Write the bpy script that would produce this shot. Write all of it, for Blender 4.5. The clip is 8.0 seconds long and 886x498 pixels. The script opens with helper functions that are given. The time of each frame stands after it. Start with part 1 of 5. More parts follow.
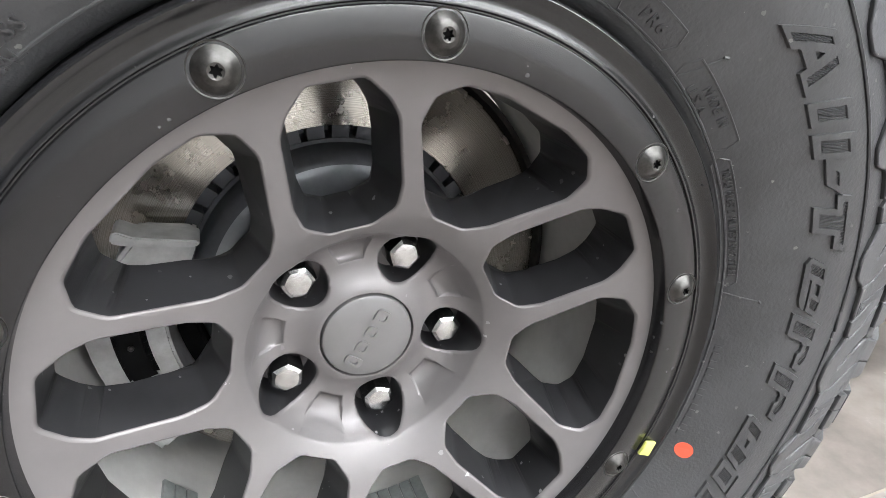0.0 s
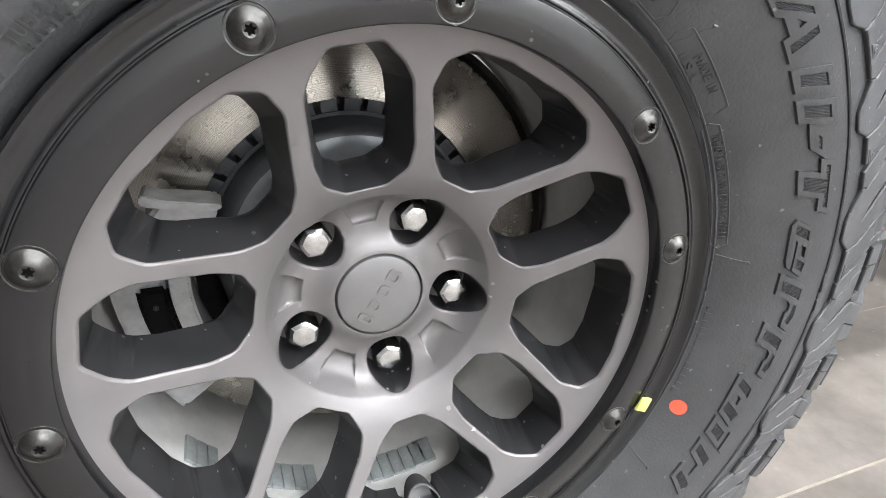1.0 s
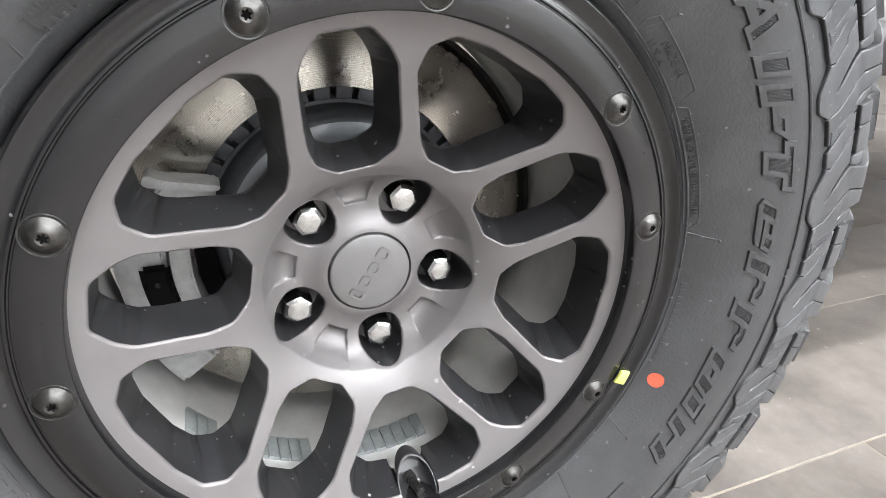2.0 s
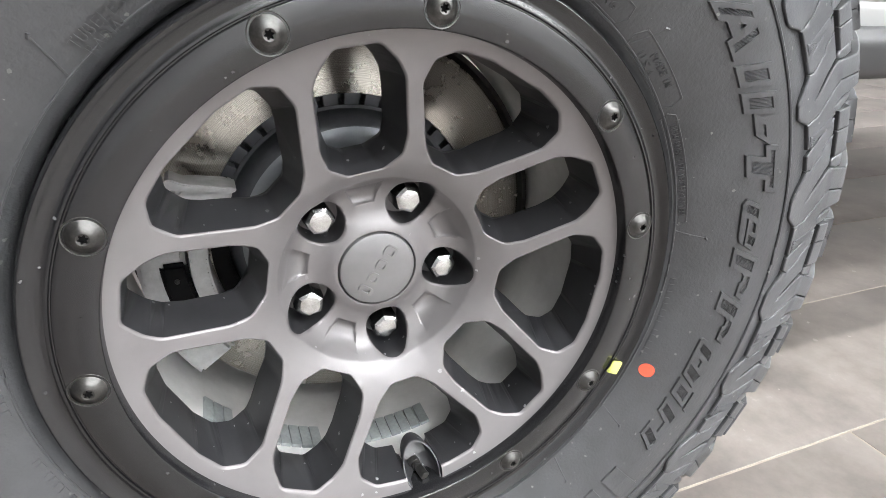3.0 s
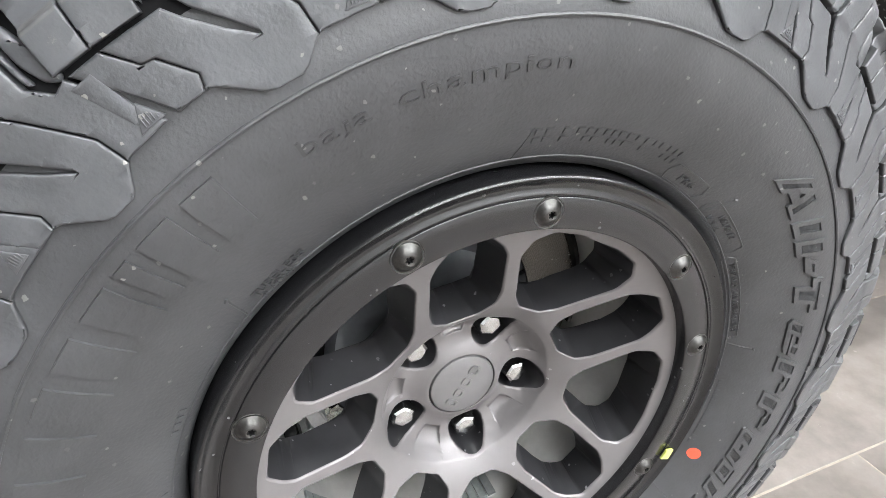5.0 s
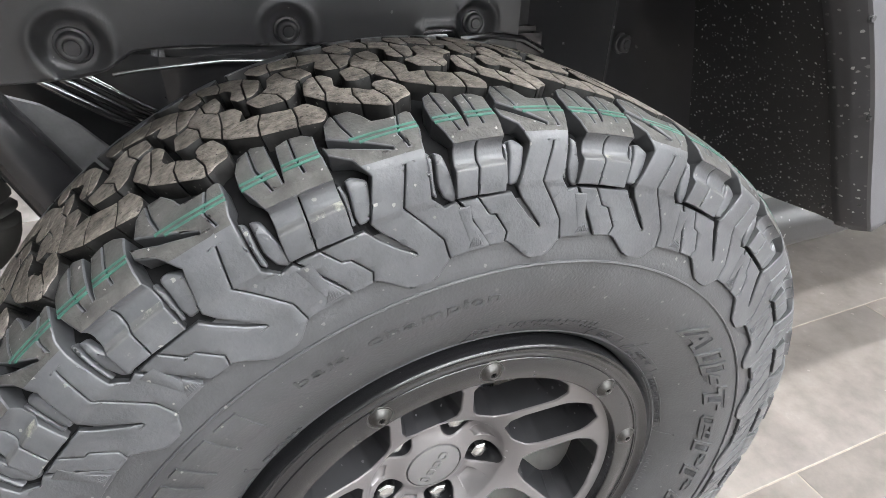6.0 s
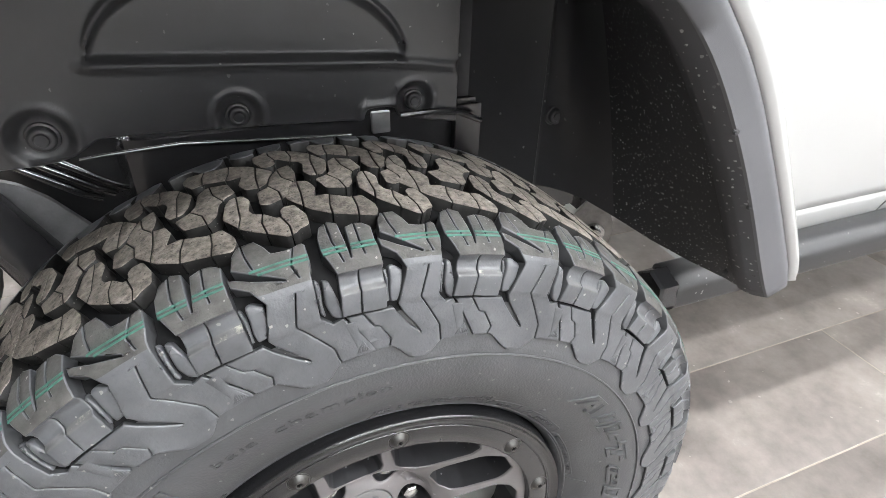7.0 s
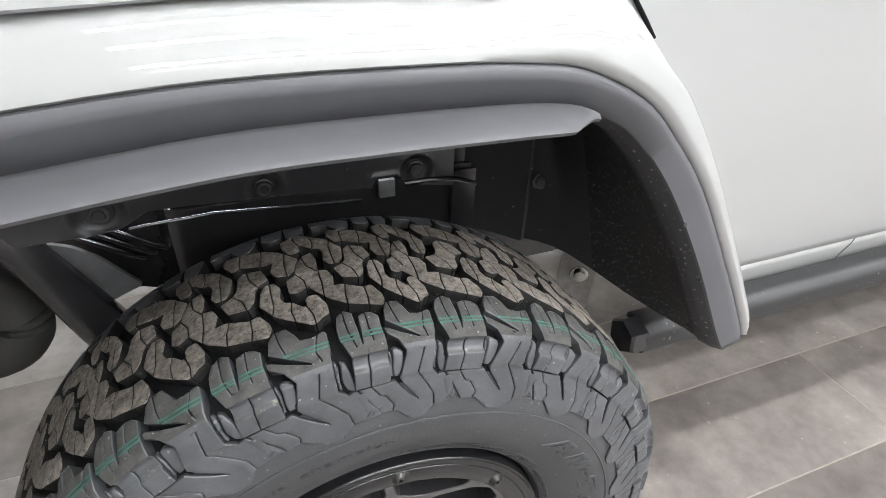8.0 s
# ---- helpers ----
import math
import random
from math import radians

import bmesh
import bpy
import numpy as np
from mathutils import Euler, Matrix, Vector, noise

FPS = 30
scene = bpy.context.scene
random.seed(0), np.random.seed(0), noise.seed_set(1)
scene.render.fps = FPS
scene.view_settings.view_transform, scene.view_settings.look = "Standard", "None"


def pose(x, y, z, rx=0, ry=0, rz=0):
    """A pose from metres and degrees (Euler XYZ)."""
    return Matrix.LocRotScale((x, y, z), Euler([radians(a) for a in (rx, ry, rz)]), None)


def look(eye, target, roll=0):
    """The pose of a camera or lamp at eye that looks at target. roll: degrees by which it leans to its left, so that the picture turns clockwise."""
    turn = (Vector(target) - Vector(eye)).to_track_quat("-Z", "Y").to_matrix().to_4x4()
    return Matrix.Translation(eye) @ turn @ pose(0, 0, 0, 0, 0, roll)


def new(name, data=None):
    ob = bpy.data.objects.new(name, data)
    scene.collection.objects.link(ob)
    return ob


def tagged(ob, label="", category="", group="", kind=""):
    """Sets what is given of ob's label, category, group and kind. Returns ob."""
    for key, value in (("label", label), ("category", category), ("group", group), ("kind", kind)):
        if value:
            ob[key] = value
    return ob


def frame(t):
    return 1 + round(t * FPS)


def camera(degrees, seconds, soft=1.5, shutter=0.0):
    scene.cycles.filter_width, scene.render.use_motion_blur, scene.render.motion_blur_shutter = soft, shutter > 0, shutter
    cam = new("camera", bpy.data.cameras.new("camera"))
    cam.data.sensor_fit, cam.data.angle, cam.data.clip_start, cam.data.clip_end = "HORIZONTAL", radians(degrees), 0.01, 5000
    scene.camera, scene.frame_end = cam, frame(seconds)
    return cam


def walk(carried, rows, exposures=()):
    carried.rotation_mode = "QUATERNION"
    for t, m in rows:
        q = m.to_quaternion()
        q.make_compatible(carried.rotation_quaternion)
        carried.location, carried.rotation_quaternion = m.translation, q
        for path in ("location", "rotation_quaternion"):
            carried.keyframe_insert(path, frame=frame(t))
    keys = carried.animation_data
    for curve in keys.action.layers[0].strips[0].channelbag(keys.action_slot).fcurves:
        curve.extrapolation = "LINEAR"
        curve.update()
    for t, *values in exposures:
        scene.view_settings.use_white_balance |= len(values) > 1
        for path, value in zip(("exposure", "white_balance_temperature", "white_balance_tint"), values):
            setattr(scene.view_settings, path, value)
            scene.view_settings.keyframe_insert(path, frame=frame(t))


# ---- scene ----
cam = camera(74.7, 8.0, soft=0.8)
PATH = [
    (0, (-0.084, -0.268, 0.656), (0.602, 1.423, -0.164), 2.4),
    (0.5, (-0.099, -0.29, 0.654), (0.587, 1.4, -0.167), 2.4),
    (1, (-0.102, -0.297, 0.642), (0.588, 1.39, -0.18), 2.3),
    (1.5, (-0.102, -0.309, 0.636), (0.593, 1.377, -0.187), 2.3),
    (2.8, (-0.116, -0.348, 0.643), (0.589, 1.339, -0.167), 2.0),
    (3, (-0.119, -0.349, 0.65), (0.586, 1.327, -0.183), 2.2),
    (3.5, (-0.134, -0.36, 0.656), (0.573, 1.311, -0.184), 2.3),
    (4, (-0.157, -0.346, 0.65), (0.553, 1.316, -0.206), 2.3),
    (4.2, (-0.161, -0.318, 0.647), (0.552, 1.341, -0.213), 2.2),
    (5.3, (-0.193, -0.301, 0.889), (0.497, 1.282, -0.12), 1.7),
    (5.5, (-0.191, -0.303, 0.937), (0.487, 1.264, -0.103), 1.7),
    (6, (-0.169, -0.323, 1.0), (0.505, 1.224, -0.073), 1.6),
    (6.5, (-0.109, -0.349, 1.049), (0.569, 1.19, -0.034), 1.6),
    (7, (-0.095, -0.37, 1.117), (0.565, 1.175, 0.031), 1.7),
    (7.5, (-0.106, -0.395, 1.174), (0.537, 1.152, 0.082), 1.9),
    (8, (-0.107, -0.418, 1.256), (0.537, 1.126, 0.16), 2.0),
]
walk(cam, [(t, look(eye, target, roll)) for t, eye, target, roll in PATH],
     exposures=[(0, 1.24), (3.0, 1.39), (5.5, 1.38), (6.6, 1.44), (7.2, 1.28), (8.0, 0.81)])

# ---- light: linear lamps under a showroom ceiling ----
HUB = Vector((0.0, 0.0, 0.43))
world = bpy.data.worlds.new("showroom_air")
scene.world = world
world.use_nodes = True
world.node_tree.nodes["Background"].inputs["Color"].default_value = (0.9, 0.95, 1.0, 1)
world.node_tree.nodes["Background"].inputs["Strength"].default_value = 0.02


# ---- materials ----
def material(name, color, rough=0.5, metal=0.0, mottle=0.12, scale=30.0, bump=0.15, bump_scale=220.0, spec=0.5,
             coat=0.0, dist=0.0006, speck=0.0, speck_color=(0.55, 0.52, 0.48), per_object=0.0, speck_scale=90.0,
             aniso=None, shuffle=False, grit=0.0, dot_scale=150.0, dot_color=(0.32, 0.32, 0.31), dot_size=0.30):
    """A surface with broad mottling, fine relief, uneven gloss and, if wanted, dust specks."""
    m = bpy.data.materials.new(name)
    m.use_nodes = True
    nt = m.node_tree
    nd, ln = nt.nodes, nt.links
    b = nd["Principled BSDF"]
    b.inputs["Metallic"].default_value = metal
    b.inputs["Specular IOR Level"].default_value = spec
    b.inputs["Coat Weight"].default_value = coat
    b.inputs["Coat Roughness"].default_value = 0.025
    co = nd.new("ShaderNodeTexCoord")
    place = co.outputs["Object"]
    if shuffle:
        who = nd.new("ShaderNodeObjectInfo")
        far = nd.new("ShaderNodeMath")
        far.operation = "MULTIPLY"
        far.inputs[1].default_value = 37.0
        ln.new(who.outputs["Random"], far.inputs[0])
        shift = nd.new("ShaderNodeVectorMath")
        ln.new(place, shift.inputs[0])
        ln.new(far.outputs["Value"], shift.inputs[1])
        place = shift.outputs["Vector"]
    broad = nd.new("ShaderNodeTexNoise")
    broad.inputs["Scale"].default_value = scale
    broad.inputs["Detail"].default_value = 6
    broad.inputs["Roughness"].default_value = 0.65
    ln.new(place, broad.inputs["Vector"])
    ramp = nd.new("ShaderNodeValToRGB")
    lo = [max(0.0, c * (1 - mottle)) for c in color]
    hi = [min(1.0, c * (1 + mottle)) for c in color]
    ramp.color_ramp.elements[0].position, ramp.color_ramp.elements[1].position = 0.32, 0.68
    ramp.color_ramp.elements[0].color = (*lo, 1)
    ramp.color_ramp.elements[1].color = (*hi, 1)
    ln.new(broad.outputs["Fac"], ramp.inputs["Fac"])
    out = ramp.outputs["Color"]
    if per_object:
        info = nd.new("ShaderNodeObjectInfo")
        rng = nd.new("ShaderNodeMapRange")
        rng.inputs["To Min"].default_value = 1 - per_object
        rng.inputs["To Max"].default_value = 1 + per_object
        ln.new(info.outputs["Random"], rng.inputs["Value"])
        mul = nd.new("ShaderNodeVectorMath")
        mul.operation = "SCALE"
        ln.new(out, mul.inputs[0])
        ln.new(rng.outputs["Result"], mul.inputs["Scale"])
        out = mul.outputs["Vector"]
    if speck:
        dots = nd.new("ShaderNodeTexNoise")
        dots.inputs["Scale"].default_value = speck_scale
        dots.inputs["Detail"].default_value = 9
        dots.inputs["Roughness"].default_value = 0.75
        ln.new(place, dots.inputs["Vector"])
        cut = nd.new("ShaderNodeMapRange")
        cut.inputs["From Min"].default_value = 0.72 - 0.22 * speck
        cut.inputs["From Max"].default_value = 0.86 - 0.2 * speck
        ln.new(dots.outputs["Fac"], cut.inputs["Value"])
        mix = nd.new("ShaderNodeMix")
        mix.data_type = "RGBA"
        ln.new(cut.outputs["Result"], mix.inputs["Factor"])
        ln.new(out, mix.inputs["A"])
        mix.inputs["B"].default_value = (*speck_color, 1)
        out = mix.outputs["Result"]
    if grit:
        cells = nd.new("ShaderNodeTexVoronoi")
        cells.inputs["Scale"].default_value = dot_scale
        rag = nd.new("ShaderNodeTexNoise")
        rag.inputs["Scale"].default_value = dot_scale * 2.2
        ln.new(place, rag.inputs["Vector"])
        bend = nd.new("ShaderNodeVectorMath")
        bend.operation = "MULTIPLY_ADD"
        bend.inputs[1].default_value = (0.55 / dot_scale,) * 3
        ln.new(rag.outputs["Color"], bend.inputs[0])
        ln.new(place, bend.inputs[2])
        ln.new(bend.outputs["Vector"], cells.inputs["Vector"])
        grade = nd.new("ShaderNodeSeparateColor")
        ln.new(cells.outputs["Color"], grade.inputs["Color"])
        size = nd.new("ShaderNodeMapRange")
        size.inputs["From Min"].default_value, size.inputs["From Max"].default_value = 1.0 - grit, 1.0
        size.inputs["To Min"].default_value, size.inputs["To Max"].default_value = 0.0, dot_size
        ln.new(grade.outputs["Red"], size.inputs["Value"])
        near = nd.new("ShaderNodeMath")
        near.operation = "LESS_THAN"
        ln.new(cells.outputs["Distance"], near.inputs[0])
        ln.new(size.outputs["Result"], near.inputs[1])
        pale = nd.new("ShaderNodeMath")
        pale.operation = "MULTIPLY"
        ln.new(near.outputs["Value"], pale.inputs[0])
        ln.new(grade.outputs["Green"], pale.inputs[1])
        dust = nd.new("ShaderNodeMix")
        dust.data_type = "RGBA"
        ln.new(pale.outputs["Value"], dust.inputs["Factor"])
        ln.new(out, dust.inputs["A"])
        dust.inputs["B"].default_value = (*dot_color, 1)
        out = dust.outputs["Result"]
    ln.new(out, b.inputs["Base Color"])
    fine = nd.new("ShaderNodeTexNoise")
    fine.inputs["Scale"].default_value = bump_scale
    fine.inputs["Detail"].default_value = 5
    if aniso:
        mp = nd.new("ShaderNodeMapping")
        mp.inputs["Scale"].default_value = aniso
        ln.new(place, mp.inputs["Vector"])
        ln.new(mp.outputs["Vector"], fine.inputs["Vector"])
    else:
        ln.new(place, fine.inputs["Vector"])
    rr = nd.new("ShaderNodeMapRange")
    rr.inputs["To Min"].default_value = max(0.02, rough * (1 - 0.9 * mottle))
    rr.inputs["To Max"].default_value = min(1.0, rough * (1 + 0.9 * mottle))
    ln.new(broad.outputs["Fac"], rr.inputs["Value"])
    ln.new(rr.outputs["Result"], b.inputs["Roughness"])
    if bump:
        bp = nd.new("ShaderNodeBump")
        bp.inputs["Strength"].default_value = bump
        bp.inputs["Distance"].default_value = dist
        ln.new(fine.outputs["Fac"], bp.inputs["Height"])
        ln.new(bp.outputs["Normal"], b.inputs["Normal"])
    return m


def glow(name, color, strength):
    m = bpy.data.materials.new(name)
    m.use_nodes = True
    b = m.node_tree.nodes["Principled BSDF"]
    b.inputs["Base Color"].default_value = (0.9, 0.9, 0.9, 1)
    b.inputs["Emission Color"].default_value = (*color, 1)
    b.inputs["Emission Strength"].default_value = strength
    return m


RUBBER = material("tyre_rubber", (0.054, 0.055, 0.058), rough=0.44, mottle=0.22, scale=14, bump=0.6, bump_scale=420, speck=0.12, speck_color=(0.13, 0.128, 0.125), speck_scale=160, grit=0.14, dot_scale=190, dot_color=(0.2, 0.2, 0.19))
RUBBER_LETTER = material("letter_rubber", (0.040, 0.040, 0.042), rough=0.5, mottle=0.2, scale=40, bump=0.6, bump_scale=900)
TREAD_TOP = material("dusty_tread_rubber", (0.165, 0.147, 0.128), rough=0.88, mottle=0.62, scale=150, bump=1.0, bump_scale=620, dist=0.0012, spec=0.25, per_object=0.16, speck=0.62, speck_color=(0.34, 0.315, 0.28), speck_scale=330, grit=0.62, dot_scale=330, dot_color=(0.035, 0.032, 0.03), dot_size=0.36, shuffle=True)
SHOULDER = material("shoulder_rubber", (0.072, 0.074, 0.079), rough=0.42, mottle=0.3, scale=18, bump=0.45, bump_scale=420, speck=0.30, speck_color=(0.30, 0.285, 0.24), speck_scale=28, grit=0.13, dot_scale=190, dot_color=(0.24, 0.235, 0.22), shuffle=True)
TIP = material("dusty_lug_tip", (0.060, 0.058, 0.055), rough=0.85, mottle=0.4, scale=60, bump=0.9, bump_scale=420, spec=0.3, speck=0.36, speck_color=(0.20, 0.19, 0.175), speck_scale=120, grit=0.3, dot_scale=260, dot_color=(0.26, 0.25, 0.235), shuffle=True)
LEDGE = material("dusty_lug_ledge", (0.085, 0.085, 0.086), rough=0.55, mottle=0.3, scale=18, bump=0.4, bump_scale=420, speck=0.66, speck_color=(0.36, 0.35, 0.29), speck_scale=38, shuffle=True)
# pale metal in place of black coating puts the highlights into the colour
HIGHLIGHT_METAL = material("highlight_metal", (0.30, 0.30, 0.31), rough=0.2, metal=1.0, mottle=0.05, scale=40, bump=0.05)
# near-black for gaps: groove shade is put into the base colour
GAP_BLACK = material("gap_black", (0.008, 0.008, 0.0085), rough=0.85, mottle=0.2, scale=40, bump=0.2, spec=0.12)
# block walls: gap shade put into a darkened base, with dust flecks
DARKENED_RUBBER = material("darkened_rubber", (0.017, 0.0165, 0.016), rough=0.55, mottle=0.5, scale=60, bump=0.3, bump_scale=500, spec=0.25, grit=0.3, dot_scale=300, dot_color=(0.13, 0.125, 0.115))
# lug walls: darker copy of the shoulder rubber, shade between lugs as colour
SHADED_FLANK = material("shaded_flank_rubber", (0.032, 0.033, 0.035), rough=0.5, mottle=0.25, scale=30, bump=0.3, bump_scale=420, shuffle=True)
GREEN = material("green_marking_paint", (0.030, 0.105, 0.078), rough=0.6, mottle=0.4, scale=90, bump=0.3)
RING = material("satin_black_ring", (0.010, 0.010, 0.011), rough=0.22, mottle=0.05, scale=30, bump=0.05, bump_scale=900, spec=0.7, grit=0.08, dot_scale=220, dot_color=(0.2, 0.2, 0.2))
SPOKE = material("gunmetal_paint", (0.205, 0.194, 0.197), rough=0.40, metal=0.40, mottle=0.06, scale=18, bump=0.08, bump_scale=1400, spec=0.5, grit=0.05, dot_scale=160, dot_color=(0.5, 0.5, 0.5))
POCKET = material("black_window_paint", (0.022, 0.022, 0.024), rough=0.36, mottle=0.2, scale=30, bump=0.08, bump_scale=900, spec=0.6, grit=0.14, dot_scale=190, dot_color=(0.3, 0.3, 0.3))
CAP = material("cap_paint", (0.25, 0.247, 0.252), rough=0.36, metal=0.6, mottle=0.05, scale=40, bump=0.05, bump_scale=1500)
CHROME = material("chrome_nut", (0.60, 0.605, 0.60), rough=0.22, metal=1.0, mottle=0.2, scale=120, bump=0.15, bump_scale=400)
BOLT = material("zinc_black_bolt", (0.085, 0.083, 0.080), rough=0.36, metal=0.9, mottle=0.3, scale=200, bump=0.15, bump_scale=900)
BARREL = material("silver_barrel_paint", (0.62, 0.612, 0.60), rough=0.45, metal=0.1, mottle=0.14, scale=16, bump=0.08, speck=0.14, speck_color=(0.35, 0.33, 0.30))
DISC = material("brushed_brake_steel", (0.50, 0.47, 0.425), rough=0.27, metal=1.0, mottle=0.12, scale=50, bump=0.0)
CAST = material("grey_cast_caliper", (0.60, 0.60, 0.60), rough=0.55, metal=0.4, mottle=0.16, scale=60, bump=0.4, bump_scale=350)
HAT = material("dark_hub_casting", (0.10, 0.105, 0.115), rough=0.42, metal=0.3, mottle=0.2, scale=40, bump=0.15)
SHIELD = material("dust_shield_steel", (0.045, 0.043, 0.040), rough=0.8, mottle=0.5, scale=60, bump=0.3, spec=0.2)
LEAD = material("zinc_balance_weight", (0.40, 0.43, 0.43), rough=0.5, metal=0.5, mottle=0.15, scale=120, bump=0.2, bump_scale=600)
YELLOW = material("yellow_marker_paint", (0.80, 0.84, 0.22), rough=0.5, mottle=0.08, scale=90, bump=0.1)
RED = material("red_marker_paint", (0.75, 0.09, 0.045), rough=0.55, mottle=0.08, scale=90, bump=0.1)
LINER = material("black_moulded_liner", (0.050, 0.050, 0.053), rough=0.32, mottle=0.10, scale=10, bump=0.12, bump_scale=700, spec=0.6, grit=0.08, dot_scale=130, dot_color=(0.34, 0.34, 0.34))
LINER_DUST = material("dusty_black_liner", (0.034, 0.034, 0.036), rough=0.5, mottle=0.2, scale=10, bump=0.15, bump_scale=500, speck=0.34, speck_color=(0.20, 0.20, 0.20), speck_scale=75, grit=1.0, dot_scale=230, dot_color=(0.62, 0.62, 0.62), dot_size=0.34)
# flare return: darker copy of the plastic for its shade, plus dust flecks
FLARE_SHADE_DUST = material("shaded_dusty_return", (0.055, 0.055, 0.060), rough=0.6, mottle=0.15, scale=12, bump=0.25, bump_scale=900, grit=0.5, dot_scale=170, dot_color=(0.42, 0.42, 0.42), dot_size=0.36)
HUB_FACE = material("grey_hub_face", (0.33, 0.35, 0.37), rough=0.35, metal=0.5, mottle=0.12, scale=40, bump=0.15)
FLARE = material("grained_grey_plastic", (0.098, 0.098, 0.105), rough=0.58, mottle=0.06, scale=12, bump=0.25, bump_scale=1400)
WHITE = material("white_car_paint", (0.335, 0.335, 0.328), rough=0.5, mottle=0.012, scale=4, bump=0.0, coat=1.0)
STEEL_BLACK = material("black_coated_frame", (0.026, 0.026, 0.028), rough=0.22, mottle=0.08, scale=25, bump=0.12, bump_scale=160, spec=0.7)
BOOT = material("dusty_grey_boot", (0.042, 0.041, 0.038), rough=0.7, mottle=0.25, scale=40, bump=0.3)
RAW_TAB = material("dull_grey_tab", (0.19, 0.19, 0.195), rough=0.55, metal=0.3, mottle=0.15, scale=60, bump=0.2)
BRACKET = material("raw_grey_bracket", (0.34, 0.33, 0.315), rough=0.5, metal=0.2, mottle=0.2, scale=40, bump=0.2)
RAIL = material("grey_rail_coating", (0.020, 0.020, 0.021), rough=0.45, mottle=0.08, scale=10, bump=0.2, bump_scale=900, spec=0.5, grit=0.1, dot_scale=160)
TILE = material("grey_floor_tile", (0.208, 0.184, 0.169), rough=0.33, mottle=0.36, scale=6.0, grit=0.07, dot_scale=60, dot_color=(0.38, 0.345, 0.315), shuffle=True, bump=0.06, bump_scale=120, speck=0.42, speck_color=(0.43, 0.39, 0.355), speck_scale=6, per_object=0.06)
GROUT = material("beige_grout", (0.34, 0.30, 0.255), rough=0.9, mottle=0.15, scale=30, bump=0.3)
# unseen west wall, made dark to blacken what the ring reflects
DARK_BACKDROP = material("dark_backdrop_paint", (0.07, 0.07, 0.075), rough=0.7, mottle=0.04, scale=2, bump=0.05)
# unseen south wall, made pale to bounce light onto the wheel
BOUNCE_WALL = material("bounce_wall_paint", (0.80, 0.80, 0.80), rough=0.8, mottle=0.03, scale=2, bump=0.05)
WALL = material("showroom_wall_paint", (0.36, 0.36, 0.36), rough=0.8, mottle=0.03, scale=2, bump=0.05)
CEIL = material("ceiling_paint", (0.50, 0.50, 0.50), rough=0.9, mottle=0.03, scale=2, bump=0.05)
disc_nodes = DISC.node_tree
turned = disc_nodes.nodes.new("ShaderNodeTangent")
turned.direction_type, turned.axis = "RADIAL", "Y"
disc_nodes.nodes["Principled BSDF"].inputs["Anisotropic"].default_value = 0.92
disc_nodes.nodes["Principled BSDF"].inputs["Anisotropic Rotation"].default_value = 0.25
# scoring that runs round the disc
score = [disc_nodes.nodes.new(k) for k in ("ShaderNodeTexCoord", "ShaderNodeVectorMath", "ShaderNodeVectorMath", "ShaderNodeTexNoise", "ShaderNodeValToRGB", "ShaderNodeBump")]
score[1].operation, score[2].operation = "MULTIPLY_ADD", "LENGTH"
score[1].inputs[1].default_value, score[1].inputs[2].default_value = (1, 0, 1), (0, 0, -HUB.z)
disc_nodes.links.new(score[0].outputs["Object"], score[1].inputs[0])
disc_nodes.links.new(score[1].outputs["Vector"], score[2].inputs[0])
score[3].noise_dimensions = "1D"
score[3].inputs["Scale"].default_value, score[3].inputs["Detail"].default_value = 1900.0, 4
disc_nodes.links.new(score[2].outputs["Value"], score[3].inputs["W"])
score[4].color_ramp.elements[0].position, score[4].color_ramp.elements[1].position = 0.36, 0.66
score[4].color_ramp.elements[0].color, score[4].color_ramp.elements[1].color = (0.46, 0.43, 0.385, 1), (0.76, 0.73, 0.67, 1)
disc_nodes.links.new(score[3].outputs["Fac"], score[4].inputs["Fac"])
disc_nodes.links.new(score[4].outputs["Color"], disc_nodes.nodes["Principled BSDF"].inputs["Base Color"])
score[5].inputs["Strength"].default_value, score[5].inputs["Distance"].default_value = 0.06, 0.0002
disc_nodes.links.new(score[3].outputs["Fac"], score[5].inputs["Height"])
disc_nodes.links.new(score[5].outputs["Normal"], disc_nodes.nodes["Principled BSDF"].inputs["Normal"])
disc_nodes.links.new(turned.outputs["Tangent"], disc_nodes.nodes["Principled BSDF"].inputs["Tangent"])
LAMP = glow("lamp_diffuser", (0.955, 0.98, 1.0), 31.0)


from mathutils import geometry

# ---- shaping helpers ----
def part(name, bm, mats, parent=None, label="", smooth=True, angle=35):
    me = bpy.data.meshes.new(name)
    bm.normal_update()
    bm.to_mesh(me)
    bm.free()
    for m in mats if isinstance(mats, (list, tuple)) else [mats]:
        me.materials.append(m)
    if smooth:
        me.shade_smooth()
        me.set_sharp_from_angle(angle=radians(angle))
    ob = new(name, me)
    ob.parent = parent
    if label:
        ob["label"] = label
    return ob


def thing(name, label, category, group="", kind="", at=(0, 0, 0)):
    ob = new(name)
    ob.location = at
    ob.empty_display_size = 0.05
    return tagged(ob, label, category, group, kind)


def polar(r, a, y):
    a = radians(a)
    return Vector((r * math.cos(a), y, HUB.z + r * math.sin(a)))


